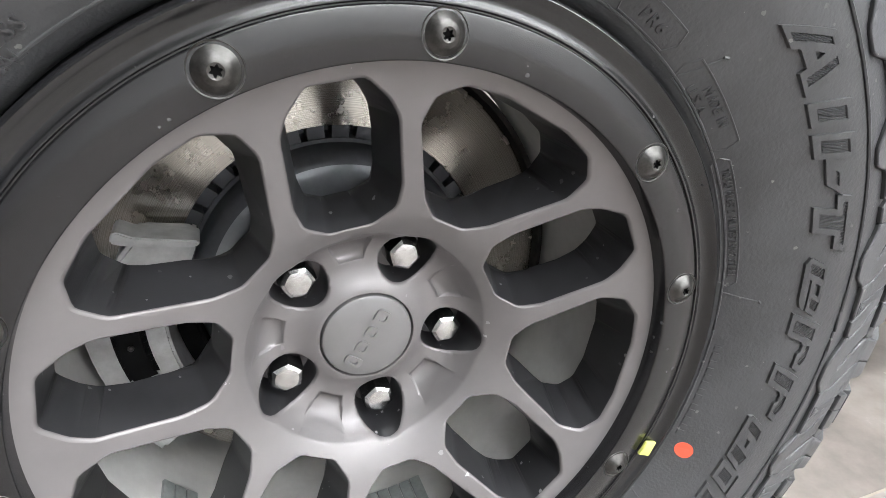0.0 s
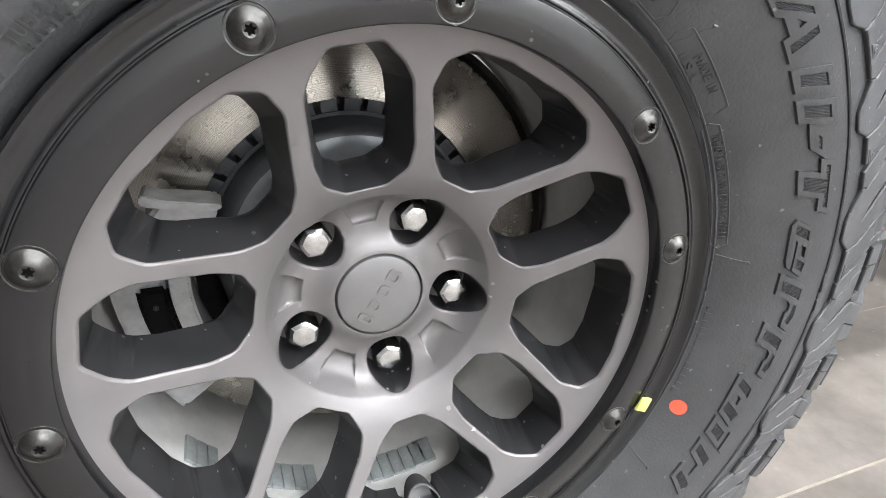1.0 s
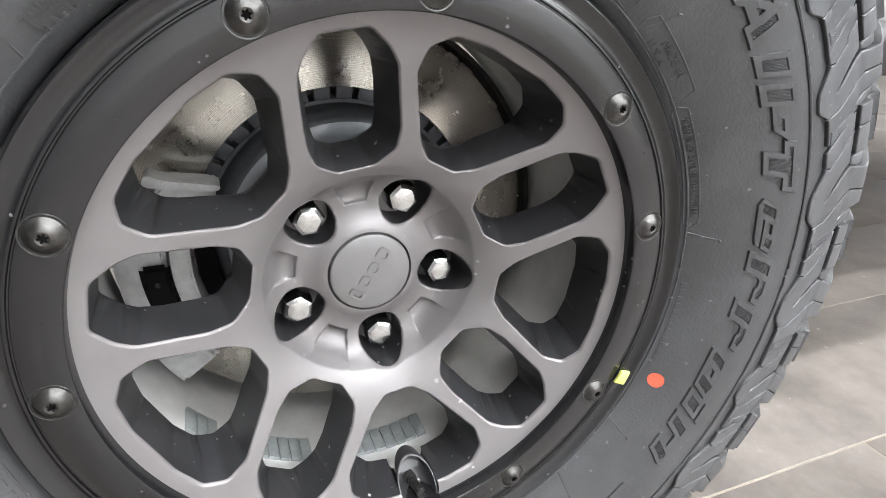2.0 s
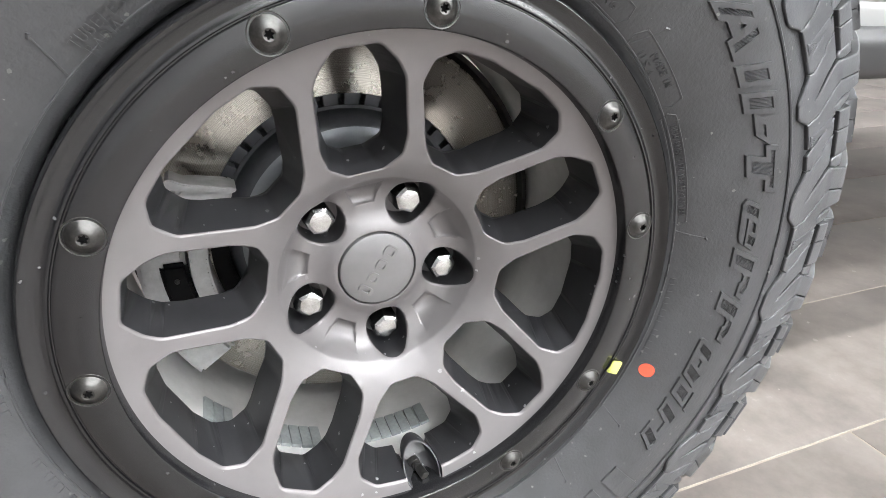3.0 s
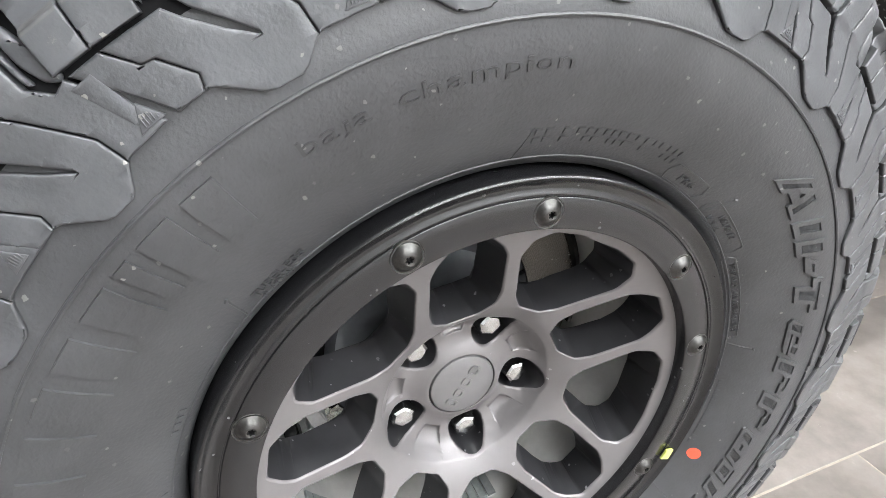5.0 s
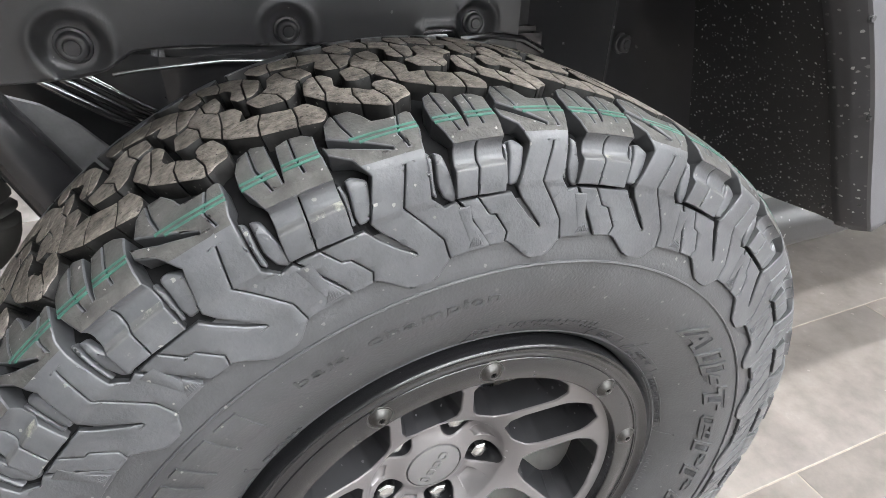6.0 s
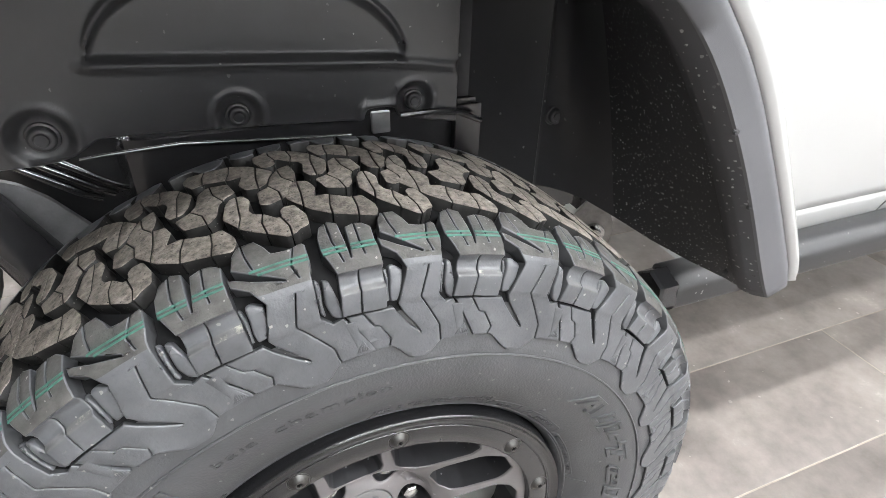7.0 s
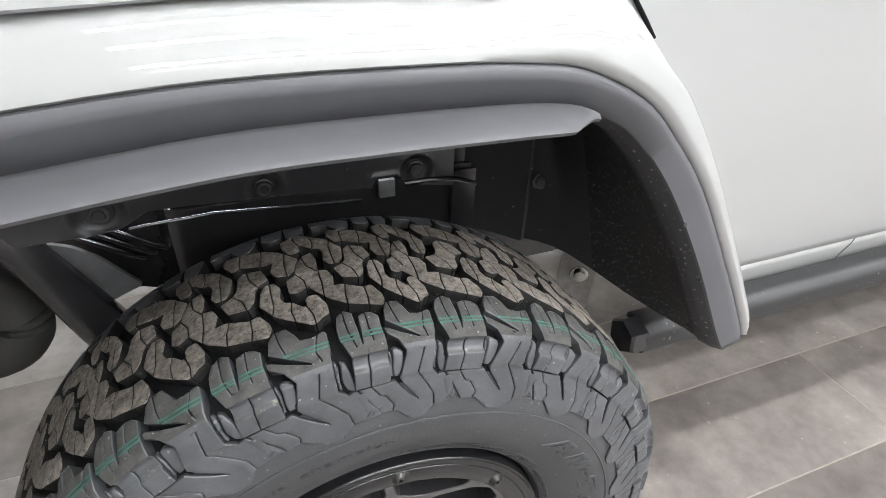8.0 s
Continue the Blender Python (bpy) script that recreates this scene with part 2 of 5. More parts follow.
def lathe(profile, steps=160, closed=False, a0=0.0, a1=360.0, bm=None, mat=0):
    """Turn a profile of (y, r) round the axle."""
    bm = bm or bmesh.new()
    full = abs(a1 - a0) >= 359.9
    n = steps if full else steps + 1
    rings = [[bm.verts.new(polar(r, a0 + (a1 - a0) * i / steps, y)) for y, r in profile] for i in range(n)]
    k = len(profile)
    for i in range(steps):
        p, q = rings[i], rings[(i + 1) % n]
        for j in range(k if closed else k - 1):
            f = bm.faces.new((p[j], p[(j + 1) % k], q[(j + 1) % k], q[j]))
            f.material_index = mat
    if closed and not full:
        bm.faces.new(rings[0])
        bm.faces.new(rings[-1][::-1])
    bmesh.ops.recalc_face_normals(bm, faces=bm.faces)
    return bm


def box(bm, lo, hi, m=None, bevel=0.0):
    vs = bmesh.ops.create_cube(bm, size=1.0)["verts"]
    for v in vs:
        v.co = Vector([lo[i] + (v.co[i] + 0.5) * (hi[i] - lo[i]) for i in range(3)])
    if bevel:
        es = list({e for v in vs for e in v.link_edges})
        got = bmesh.ops.bevel(bm, geom=es, offset=bevel, segments=2, affect="EDGES", profile=0.6)
        vs = list({v for f in got["faces"] for v in f.verts} | {v for v in vs if v.is_valid})
    if m is not None:
        bmesh.ops.transform(bm, matrix=m, verts=vs)
    return vs


def prism(bm, outline, y0, y1, scale0=1.0, scale1=1.0, mat=0):
    """A closed outline of (x, z) drawn along the axle from y0 to y1, with its own scale about its middle at each end."""
    c = Vector((sum(p[0] for p in outline) / len(outline), sum(p[1] for p in outline) / len(outline)))
    ends = []
    for y, s in ((y0, scale0), (y1, scale1)):
        ends.append([bm.verts.new((c.x + (p[0] - c.x) * s, y, c.y + (p[1] - c.y) * s)) for p in outline])
    n = len(outline)
    fs = [bm.faces.new(ends[0]), bm.faces.new(ends[1][::-1])]
    for i in range(n):
        fs.append(bm.faces.new((ends[0][i], ends[1][i], ends[1][(i + 1) % n], ends[0][(i + 1) % n])))
    for f in fs:
        f.material_index = mat
    bmesh.ops.recalc_face_normals(bm, faces=fs)
    return [v for e in ends for v in e]


def rounded(points, radius, steps=3):
    """A closed outline with each corner rounded."""
    out = []
    n = len(points)
    for i in range(n):
        p0, p, p1 = (Vector(points[(i + k) % n]) for k in (-1, 0, 1))
        d0, d1 = p0 - p, p1 - p
        cut = min(radius, d0.length * 0.45, d1.length * 0.45)
        a, b = p + d0.normalized() * cut, p + d1.normalized() * cut
        for k in range(steps + 1):
            t = k / steps
            out.append(tuple(a * (1 - t) ** 2 + p * 2 * t * (1 - t) + b * t * t))
    return out


def tube(points, radius, sides=10, bm=None, caps=True):
    """A round bar along a row of points."""
    bm = bm or bmesh.new()
    pts = [Vector(p) for p in points]
    rings = []
    for i, p in enumerate(pts):
        d = (pts[min(i + 1, len(pts) - 1)] - pts[max(i - 1, 0)]).normalized()
        side = d.cross(Vector((0, 0, 1)))
        if side.length < 0.05:
            side = d.cross(Vector((0, 1, 0)))
        side.normalize()
        up = side.cross(d)
        r = radius[i] if isinstance(radius, (list, tuple)) else radius
        rings.append([bm.verts.new(p + r * (side * math.cos(2 * math.pi * k / sides) + up * math.sin(2 * math.pi * k / sides))) for k in range(sides)])
    for p, q in zip(rings, rings[1:]):
        for k in range(sides):
            bm.faces.new((p[k], p[(k + 1) % sides], q[(k + 1) % sides], q[k]))
    if caps:
        bm.faces.new(rings[0][::-1])
        bm.faces.new(rings[-1])
    bmesh.ops.recalc_face_normals(bm, faces=bm.faces)
    return bm


def baked(ob, name):
    """The mesh of an object with its modifiers worked in; the object itself is taken away."""
    dg = bpy.context.evaluated_depsgraph_get()
    me = bpy.data.meshes.new_from_object(ob.evaluated_get(dg))
    me.name = name
    bpy.data.objects.remove(ob)
    return me


def curve_at(knots, x):
    """A smooth line through (x, value) knots."""
    n = len(knots)
    if x <= knots[0][0]:
        return knots[0][1]
    for i in range(n - 1):
        (x0, v0), (x1, v1) = knots[i], knots[i + 1]
        if x <= x1:
            m0 = (v1 - knots[max(i - 1, 0)][1]) / (x1 - knots[max(i - 1, 0)][0])
            m1 = (knots[min(i + 2, n - 1)][1] - v0) / (knots[min(i + 2, n - 1)][0] - x0)
            h = x1 - x0
            t = (x - x0) / h
            return (2 * t ** 3 - 3 * t ** 2 + 1) * v0 + (t ** 3 - 2 * t ** 2 + t) * h * m0 + (3 * t ** 2 - 2 * t ** 3) * v1 + (t ** 3 - t ** 2) * h * m1
    return knots[-1][1]


# ---- the room ----
def room():
    bm = bmesh.new()
    box(bm, (-6, -5, -0.12), (9, 8, -0.0008))
    floor = tagged(part("floor", bm, GROUT, smooth=False), "grey stone-look tiled showroom floor with beige joints", "floor", kind="structure")
    walls = (("wall_north", (-6, 8, 0), (9, 8.2, 3.6)), ("wall_south", (-6, -5.2, 0), (9, -5, 3.6)),
             ("wall_west", (-6.2, -5.2, 0), (-6, 8.2, 3.6)), ("wall_east", (9, -5.2, 0), (9.2, 8.2, 3.6)))
    for name, lo, hi in walls:
        bm = bmesh.new()
        box(bm, lo, hi)
        tagged(part(name, bm, DARK_BACKDROP if name == "wall_west" else BOUNCE_WALL if name == "wall_south" else WALL, smooth=False), "unseen dark wall added to darken reflections in the wheel ring" if name == "wall_west" else "unseen pale wall added to close the room", "wall", kind="structure")
    bm = bmesh.new()
    box(bm, (-6.2, -5.2, 3.6), (9.2, 8.2, 3.75))
    tagged(part("ceiling", bm, CEIL, smooth=False), "plain white showroom ceiling", "ceiling", kind="structure")
    for x, y, length in LAMPS:
        lamp = thing("ceiling_lamp", "long white linear lamp under the ceiling", "lamp", "linear ceiling lamps", at=(x, y, 3.6))
        bm = bmesh.new()
        box(bm, (-length / 2, -0.09, -0.07), (length / 2, 0.09, -0.0), bevel=0.006)
        part("housing", bm, CEIL, lamp)
        bm = bmesh.new()
        box(bm, (-length / 2 + 0.02, -0.075, -0.078), (length / 2 - 0.02, 0.075, -0.0705), bevel=0.002)
        part("diffuser", bm, LAMP, lamp, "glowing white diffuser")
    return floor


LAMPS = [(2.8, -4.4, 7.2), (2.8, -3.1, 7.2), (2.8, -1.9, 7.2), (2.8, -0.7, 7.2), (0.8, 2.6, 7.2), (0.8, 5.4, 7.2)]
floor = room()


def floor_tiles():
    """Stone-look tiles in rows along the car, each row shifted against the next."""
    dx, dy, gap = 1.20, 0.335, 0.0040
    rest = bmesh.new()
    first = None
    for j in range(-16, 25):
        for i in range(-8, 10):
            x0 = 1.48 + (i - 1) * dx - (0.675 if j % 2 else 0.0)
            y0 = 0.085 + j * dy
            if not (-6 < x0 < 9 - dx and -5 < y0 < 8 - dy):
                continue
            lo, hi = (gap / 2, gap / 2, -0.008), (dx - gap / 2, dy - gap / 2, 0.0)
            if -4 <= i < 6 and -8 <= j < 14:
                if first is None:
                    bm = bmesh.new()
                    box(bm, lo, hi, bevel=0.0008)
                    first = part("tile", bm, TILE, floor).data
                    ob = floor.children[0]
                else:
                    ob = new("tile", first)
                    ob.parent = floor
                ob.location = (x0, y0, 0)
            else:
                vs = [rest.verts.new((x0 + x, y0 + y, z)) for z in (0.0, -0.008) for x, y in ((lo[0], lo[1]), (hi[0], lo[1]), (hi[0], hi[1]), (lo[0], hi[1]))]
                rest.faces.new(vs[:4])
                for k in range(4):
                    rest.faces.new((vs[k], vs[(k + 1) % 4], vs[(k + 1) % 4 + 4], vs[k + 4]))
    bmesh.ops.recalc_face_normals(rest, faces=rest.faces)
    tagged(part("far_tiles", rest, TILE, floor, smooth=False), kind="stuff")


# ---- the wheel ----
wheel = thing("wheel", "black off-road wheel with a chunky tyre, standing on the tiles", "wheel", at=(0, 0, 0))
PAIR = 98.5          # angle of the middle of one pair of ring bolts
NUT = PAIR - 36.0    # angle of one wheel nut

# half profile of the outer skin, (y, r), from the crown to the bead
SKIN = [(0.120, 0.4515), (0.085, 0.4508), (0.055, 0.4495), (0.035, 0.4475), (0.018, 0.4448), (0.004, 0.4410), (-0.004, 0.4365), (-0.0095, 0.4300), (-0.0130, 0.4215), (-0.0155, 0.4110), (-0.0180, 0.4000),
        (-0.0200, 0.3880), (-0.0217, 0.3750), (-0.0232, 0.3620), (-0.0250, 0.3500), (-0.0266, 0.3370), (-0.0268, 0.3240), (-0.0252, 0.3100), (-0.0217, 0.2965), (-0.0173, 0.2845),
        (-0.0128, 0.2745), (-0.0085, 0.2660), (-0.0045, 0.2590), (-0.0005, 0.2530), (0.0030, 0.2480), (0.0060, 0.2440), (0.0088, 0.2414), (0.0125, 0.2394), (0.0200, 0.2382)]
MID = 0.120
ARC = [0.0]
for (ya, ra), (yb, rb) in zip(SKIN, SKIN[1:]):
    ARC.append(ARC[-1] + math.hypot(yb - ya, rb - ra))


def skin(l, h):
    """(y, r) at the length l down from the crown, h metres above the skin; l below 0 lies on the side that faces the car."""
    far = l < 0
    l = min(abs(l), ARC[-1] - 1e-6)
    for i in range(len(ARC) - 1):
        if l <= ARC[i + 1]:
            break
    t = (l - ARC[i]) / (ARC[i + 1] - ARC[i])
    (ya, ra), (yb, rb) = SKIN[i], SKIN[i + 1]

    def nrm(k):
        p, q = SKIN[max(k - 1, 0)], SKIN[min(k + 1, len(SKIN) - 1)]
        d = Vector((q[0] - p[0], q[1] - p[1])).normalized()
        return Vector((d.y, -d.x)) if k else Vector((0, 1))

    n = (nrm(i) * (1 - t) + nrm(i + 1) * t).normalized()
    y, r = ya + (yb - ya) * t + n.x * h, ra + (rb - ra) * t + n.y * h
    return (2 * MID - y if far else y), r


def carcass_depth(l):
    return curve_at([(0, 0.0135), (0.1, 0.0135), (0.12, 0.0145), (0.135, 0.0125), (0.15, 0.0085), (0.17, 0.0048), (0.195, 0.0028), (0.215, 0.0014), (0.226, 0.0), (0.5, 0.0)], l)


def build_carcass():
    prof = []
    n = 64
    for i in range(n + 1):
        l = ARC[-1] * i / n
        prof.append(skin(l, -carcass_depth(l)))
    far = [(2 * MID - y, r) for y, r in prof[1:]][::-1]
    prof = far + prof
    inner = [(0.024, 0.240), (0.04, 0.27), (0.120, 0.30), (0.200, 0.27), (0.216, 0.240)]
    bm = lathe(prof + inner, steps=200, closed=True)
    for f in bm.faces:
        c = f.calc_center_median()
        # tread groove floors take the near-black, their shade held in the colour
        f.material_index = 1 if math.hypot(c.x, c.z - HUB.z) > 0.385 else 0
    tyre = part("tyre", bm, [RUBBER, GAP_BLACK], wheel, "black rubber off-road tyre with raised lettering", angle=60)
    return tyre


tyre = build_carcass()

def between(line, l):
    """Where a bent line across the tread lies at the length l."""
    k = 0
    while k < len(line) - 2 and l > line[k + 1][1]:
        k += 1
    (s0, l0), (s1, l1) = line[k], line[k + 1]
    return s0 + (s1 - s0) * (l - l0) / (l1 - l0)


def flat_sheet(poly, slits=(), levels=(), across=0.009, down=0.006):
    """An outline of (metres along, metres down) filled with faces; slits: (bent line, gap, from, to)."""
    b = bmesh.new()
    vs = [b.verts.new((p[0], p[1], 0)) for p in poly]
    for tri in geometry.tessellate_polygon([[v.co for v in vs]]):
        b.faces.new([vs[i] for i in tri])

    def bisect(co, no):
        bmesh.ops.bisect_plane(b, geom=list(b.verts) + list(b.edges) + list(b.faces), plane_co=co, plane_no=no, dist=1e-7)

    for line, gap, lo, hi in slits:
        for l in sorted({p[1] for p in line} | {lo, hi}):
            bisect((0, l, 0), (0, 1, 0))
        for v in b.verts:
            v.co.x -= between(line, v.co.y)
        bisect((gap / 2, 0, 0), (1, 0, 0))
        bisect((-gap / 2, 0, 0), (1, 0, 0))
        gone = []
        for f in b.faces:
            c = f.calc_center_median()
            if abs(c.x) < gap / 2 and lo < c.y < hi:
                gone.append(f)
        for v in b.verts:
            v.co.x += between(line, v.co.y)
        bmesh.ops.delete(b, geom=gone, context="FACES")
    xs, ys = [p[0] for p in poly], [p[1] for p in poly]
    for l in levels:
        if min(ys) < l < max(ys):
            bisect((0, l, 0), (0, 1, 0))
    for k in range(1, int((max(ys) - min(ys)) / down) + 1):
        bisect((0, min(ys) + k * down, 0), (0, 1, 0))
    for k in range(1, int((max(xs) - min(xs)) / across) + 1):
        bisect((min(xs) + k * across, 0, 0), (1, 0, 0))
    bmesh.ops.remove_doubles(b, verts=b.verts, dist=4e-6)
    return b


def raise_sheet(bm, sheet, degrees, top, bottom, chamfer=0.0009, mat_top=0, mat_side=1, band=None):
    """Lay a flat sheet on the tyre with rounded edges and sides that go down to the groove's floor."""
    def height(f, l):
        return f(l) if callable(f) else f

    def put(s, l, h):
        y, r = skin(l, h)
        return bm.verts.new(polar(r, s * degrees, y))

    pull = {}
    edge = [e for e in sheet.edges if len(e.link_faces) == 1]
    for e in edge:
        a, b = e.verts
        d = (b.co - a.co)
        if d.length < 1e-9:
            continue
        n = Vector((-d.y, d.x, 0)).normalized()
        if n.dot(e.link_faces[0].calc_center_median() - a.co) < 0:
            n = -n
        for v in e.verts:
            pull.setdefault(v, []).append(n)
    tops, mids, lips, feet = {}, {}, {}, {}
    for v in sheet.verts:
        if not v.link_faces:
            continue
        s, l = v.co.x, v.co.y
        t = height(top, l)
        m = Vector()
        if v in pull:
            m = sum(pull[v], Vector())
            m = m.normalized() * min(1.5, 1.0 / max(0.5, m.normalized().dot(pull[v][0]))) if m.length > 1e-6 else Vector()
            k = m * chamfer * 0.3
            mids[v] = put(s + k.x, l + k.y, t - 0.3 * chamfer)
            lips[v] = put(s, l, t - chamfer)
            feet[v] = put(s, l, min(height(bottom, l), t - chamfer - 0.0004))
        tops[v] = put(s + m.x * chamfer, l + m.y * chamfer, t)
    for f in sheet.faces:
        mid = f.calc_center_median().y
        bm.faces.new([tops[v] for v in f.verts]).material_index = next((b[2] for b in band or () if b[0] < mid < b[1]), mat_top)
    for e in edge:
        a, b = e.verts
        for p, q, m in ((tops, mids, mat_top), (mids, lips, mat_top), (lips, feet, mat_side)):
            bm.faces.new((p[a], p[b], q[b], q[a])).material_index = m
    sheet.free()


# ---- tread pattern: (share of a half pitch, metres down from the crown) ----
HOOK_A = [(-0.181, .0295), (-0.134, .0165), (-0.116, .0076), (-0.057, .0020), (0.041, .0065), (0.079, .0195), (0.042, .0365), (0.127, .0360), (0.318, .0485), (0.406, .0470), (0.473, .0645), (0.477, .0735), (0.441, .0820), (0.292, .0765), (0.111, .0690), (-0.029, .0555), (-0.091, .0450)]
HOOK_B = [(0.421, .0335), (0.452, .0115), (0.497, .0025), (0.579, .0035), (0.621, .0150), (0.597, .0320), (0.623, .0410), (0.682, .0445), (0.765, .0575), (0.795, .0550), (0.782, .0475), (0.817, .0420), (0.886, .0430), (0.940, .0615), (0.936, .0765), (0.868, .0795), (0.836, .0840), (0.790, .0860), (0.595, .0665), (0.521, .0570), (0.465, .0435)]
ESS_A = [(0.109, .0052), (0.210, .0008), (0.258, -.0070), (0.282, -.0290), (0.352, -.0365), (0.500, -.0290), (0.540, -.0070), (0.468, -.0030), (0.414, .0065), (0.392, .0225), (0.338, .0310), (0.166, .0255)]
ESS_B = [(0.680, .0060), (0.762, .0014), (0.791, -.0155), (0.862, -.0320), (0.955, -.0360), (0.978, -.0187), (0.960, -.0032), (0.896, .0120), (0.872, .0250), (0.830, .0280), (0.733, .0325), (0.678, .0285)]
# ---- shoulder pattern: (share of a pitch, metres down from the crown) ----
LUG_STEP = [(-.065, .097), (-.030, .0845), (.050, .0785), (.116, .0835), (.120, .101), (.126, .1235), (.134, .1235), (.148, .110), (.162, .0900), (.237, .0868), (.300, .0885), (.352, .0945), (.343, .111), (.350, .1165), (.352, .1315),
            (.354, .152), (.346, .1700), (-.035, .1692), (-.012, .150), (0, .1355), (-.072, .1125)]
LUG_LONG = [(.40, .1030), (.425, .0872), (.472, .0788), (.575, .0785), (.625, .0890), (.655, .0985), (.75, .1005), (.845, .0970), (.862, .1000), (.860, .118), (.842, .128), (.834, .145), (.824, .1655), (.90, .1738), (.975, .1718), (1.175, .2050), (1.185, .2082),
            (.905, .2098), (.865, .2125), (.785, .2208), (.745, .2228), (.600, .2228), (.555, .2214), (.395, .2090), (.355, .2076), (.212, .2085), (.192, .2050), (-.002, .1722), (.350, .1722), (.405, .1720), (.455, .1795), (.565, .1915), (.672, .2000), (.675, .1990),
            (.590, .1890), (.490, .1770), (.452, .1690), (.470, .1630), (.535, .1400), (.470, .1270), (.375, .1185), (.365, .1095), (.50, .1190), (.690, .1282), (.691, .1268), (.52, .1140)]
RIBS = [[(.842, .133), (.868, .136), (.876, .142), (.861, .158), (.868, .167), (.834, .1645), (.839, .15)],
        [(.893, .136), (.935, .139), (.967, .155), (.986, .1702), (.955, .1722), (.905, .1685), (.879, .158), (.891, .143)],
        [(.360, .1375), (.374, .140), (.388, .1475), (.374, .163), (.362, .168), (.358, .15)],
        [(.401, .1375), (.44, .136), (.512, .142), (.494, .157), (.452, .1675), (.392, .1680), (.386, .160), (.401, .148)]]
TRIANGLE = [(.030, .2065), (.100, .1950), (.160, .2060)]


def floor_of(l):
    return -carcass_depth(abs(l)) - 0.001


def step_top(l):
    """A hollow step under the shoulder's edge, a ledge, then a flat proud face."""
    return curve_at([(0.0, 0.0), (0.128, 0.0), (0.1338, 0.0010), (0.1346, -0.0006), (0.1372, -0.0034), (0.142, -0.0045), (0.148, -0.0030), (0.1508, 0.0012), (0.1525, 0.0020), (0.168, 0.0022), (0.18, 0.002)], l)


def long_top(l):
    return curve_at([(0, 0), (.11, 0), (.13, .0004), (.137, .0012), (.165, .0012), (.172, .0002), (.20, .0010), (.2225, .0022), (.24, .0022)], l)


def rib_top(l):
    return curve_at([(.130, -.0080), (.137, -.0050), (.145, -.0030), (.160, -.0016), (.172, -.0012)], l)


def clip(poly, value, keep_above):
    out = []
    n = len(poly)
    for i in range(n):
        a, b = poly[i], poly[(i + 1) % n]
        ina, inb = (a[1] >= value) == keep_above, (b[1] >= value) == keep_above
        if ina:
            out.append(a)
        if ina != inb:
            t = (value - a[1]) / (b[1] - a[1])
            out.append((a[0] + (b[0] - a[0]) * t, value))
    return out


def shape(name, sheets, degrees, top, mats, chamfer, bottom=None, band=None):
    bm = bmesh.new()
    for sheet in sheets:
        raise_sheet(bm, sheet, degrees, top, bottom if bottom is not None else floor_of, chamfer, band=band)
    bmesh.ops.recalc_face_normals(bm, faces=bm.faces)
    me = bpy.data.meshes.new(name)
    bm.to_mesh(me)
    bm.free()
    for m in mats:
        me.materials.append(m)
    me.shade_smooth()
    me.set_sharp_from_angle(angle=radians(48))
    return me


def lay(pieces, angle):
    """Turn finished pieces about the axle to their place on the tyre."""
    for name, me in pieces:
        ob = new(name, me)
        ob.parent = tyre
        ob.matrix_basis = Matrix.Translation(HUB) @ Matrix.Rotation(radians(-angle), 4, "Y") @ Matrix.Translation(-HUB)


DEG = -math.degrees(1.0 / SKIN[0][1])


def centre_blocks(span):
    """The hooked blocks, their half-turned partners and the bent blocks between them over one pitch."""
    metre = radians(span) * SKIN[0][1]
    cuts = {"hook_a": [[(-0.050, 0), (-0.050, .0255), (-0.079, .06)], [(0.179, .03), (0.129, .0527), (0.112, .085)], [(0.330, .04), (0.329, .0641), (0.294, .09)]],
            "hook_b": [[(0.536, 0), (0.532, .0413), (0.495, .06)], [(0.684, .04), (0.656, .0567), (0.682, .09)], [(0.768, .05), (0.815, .0722), (0.811, .1)]],
            "ess_a": [[(0.366, -.04), (0.383, -.0182), (0.462, .005)], [(0.189, -.006), (0.296, .0137), (0.338, .045)]],
            "ess_b": [[(0.852, -.04), (0.875, -.0121), (0.940, .002)], [(0.754, -.004), (0.822, .0137), (0.830, .04)]]}
    made = []
    for key, outline, middle in (("hook_a", HOOK_A, None), ("hook_a", HOOK_A, .325), ("hook_b", HOOK_B, None), ("hook_b", HOOK_B, .827), ("ess_a", ESS_A, None), ("ess_b", ESS_B, None)):
        def at(p):
            return (metre * p[0], p[1]) if middle is None else (metre * (2 * middle - p[0]), -p[1])
        slits = [(sorted((at(p) for p in line), key=lambda q: q[1]), 0.0013, -1, 1) for line in cuts[key]]
        outline = rounded([at(p) for p in outline], 0.0016, 1)
        # dusty tops; walls in the darkened rubber that carries the gap shade
        made.append(("tread_block", shape("tread_block", [flat_sheet(outline, slits, across=0.014, down=0.014)], DEG, 0.0, (TREAD_TOP, DARKENED_RUBBER), 0.0006)))
    return made


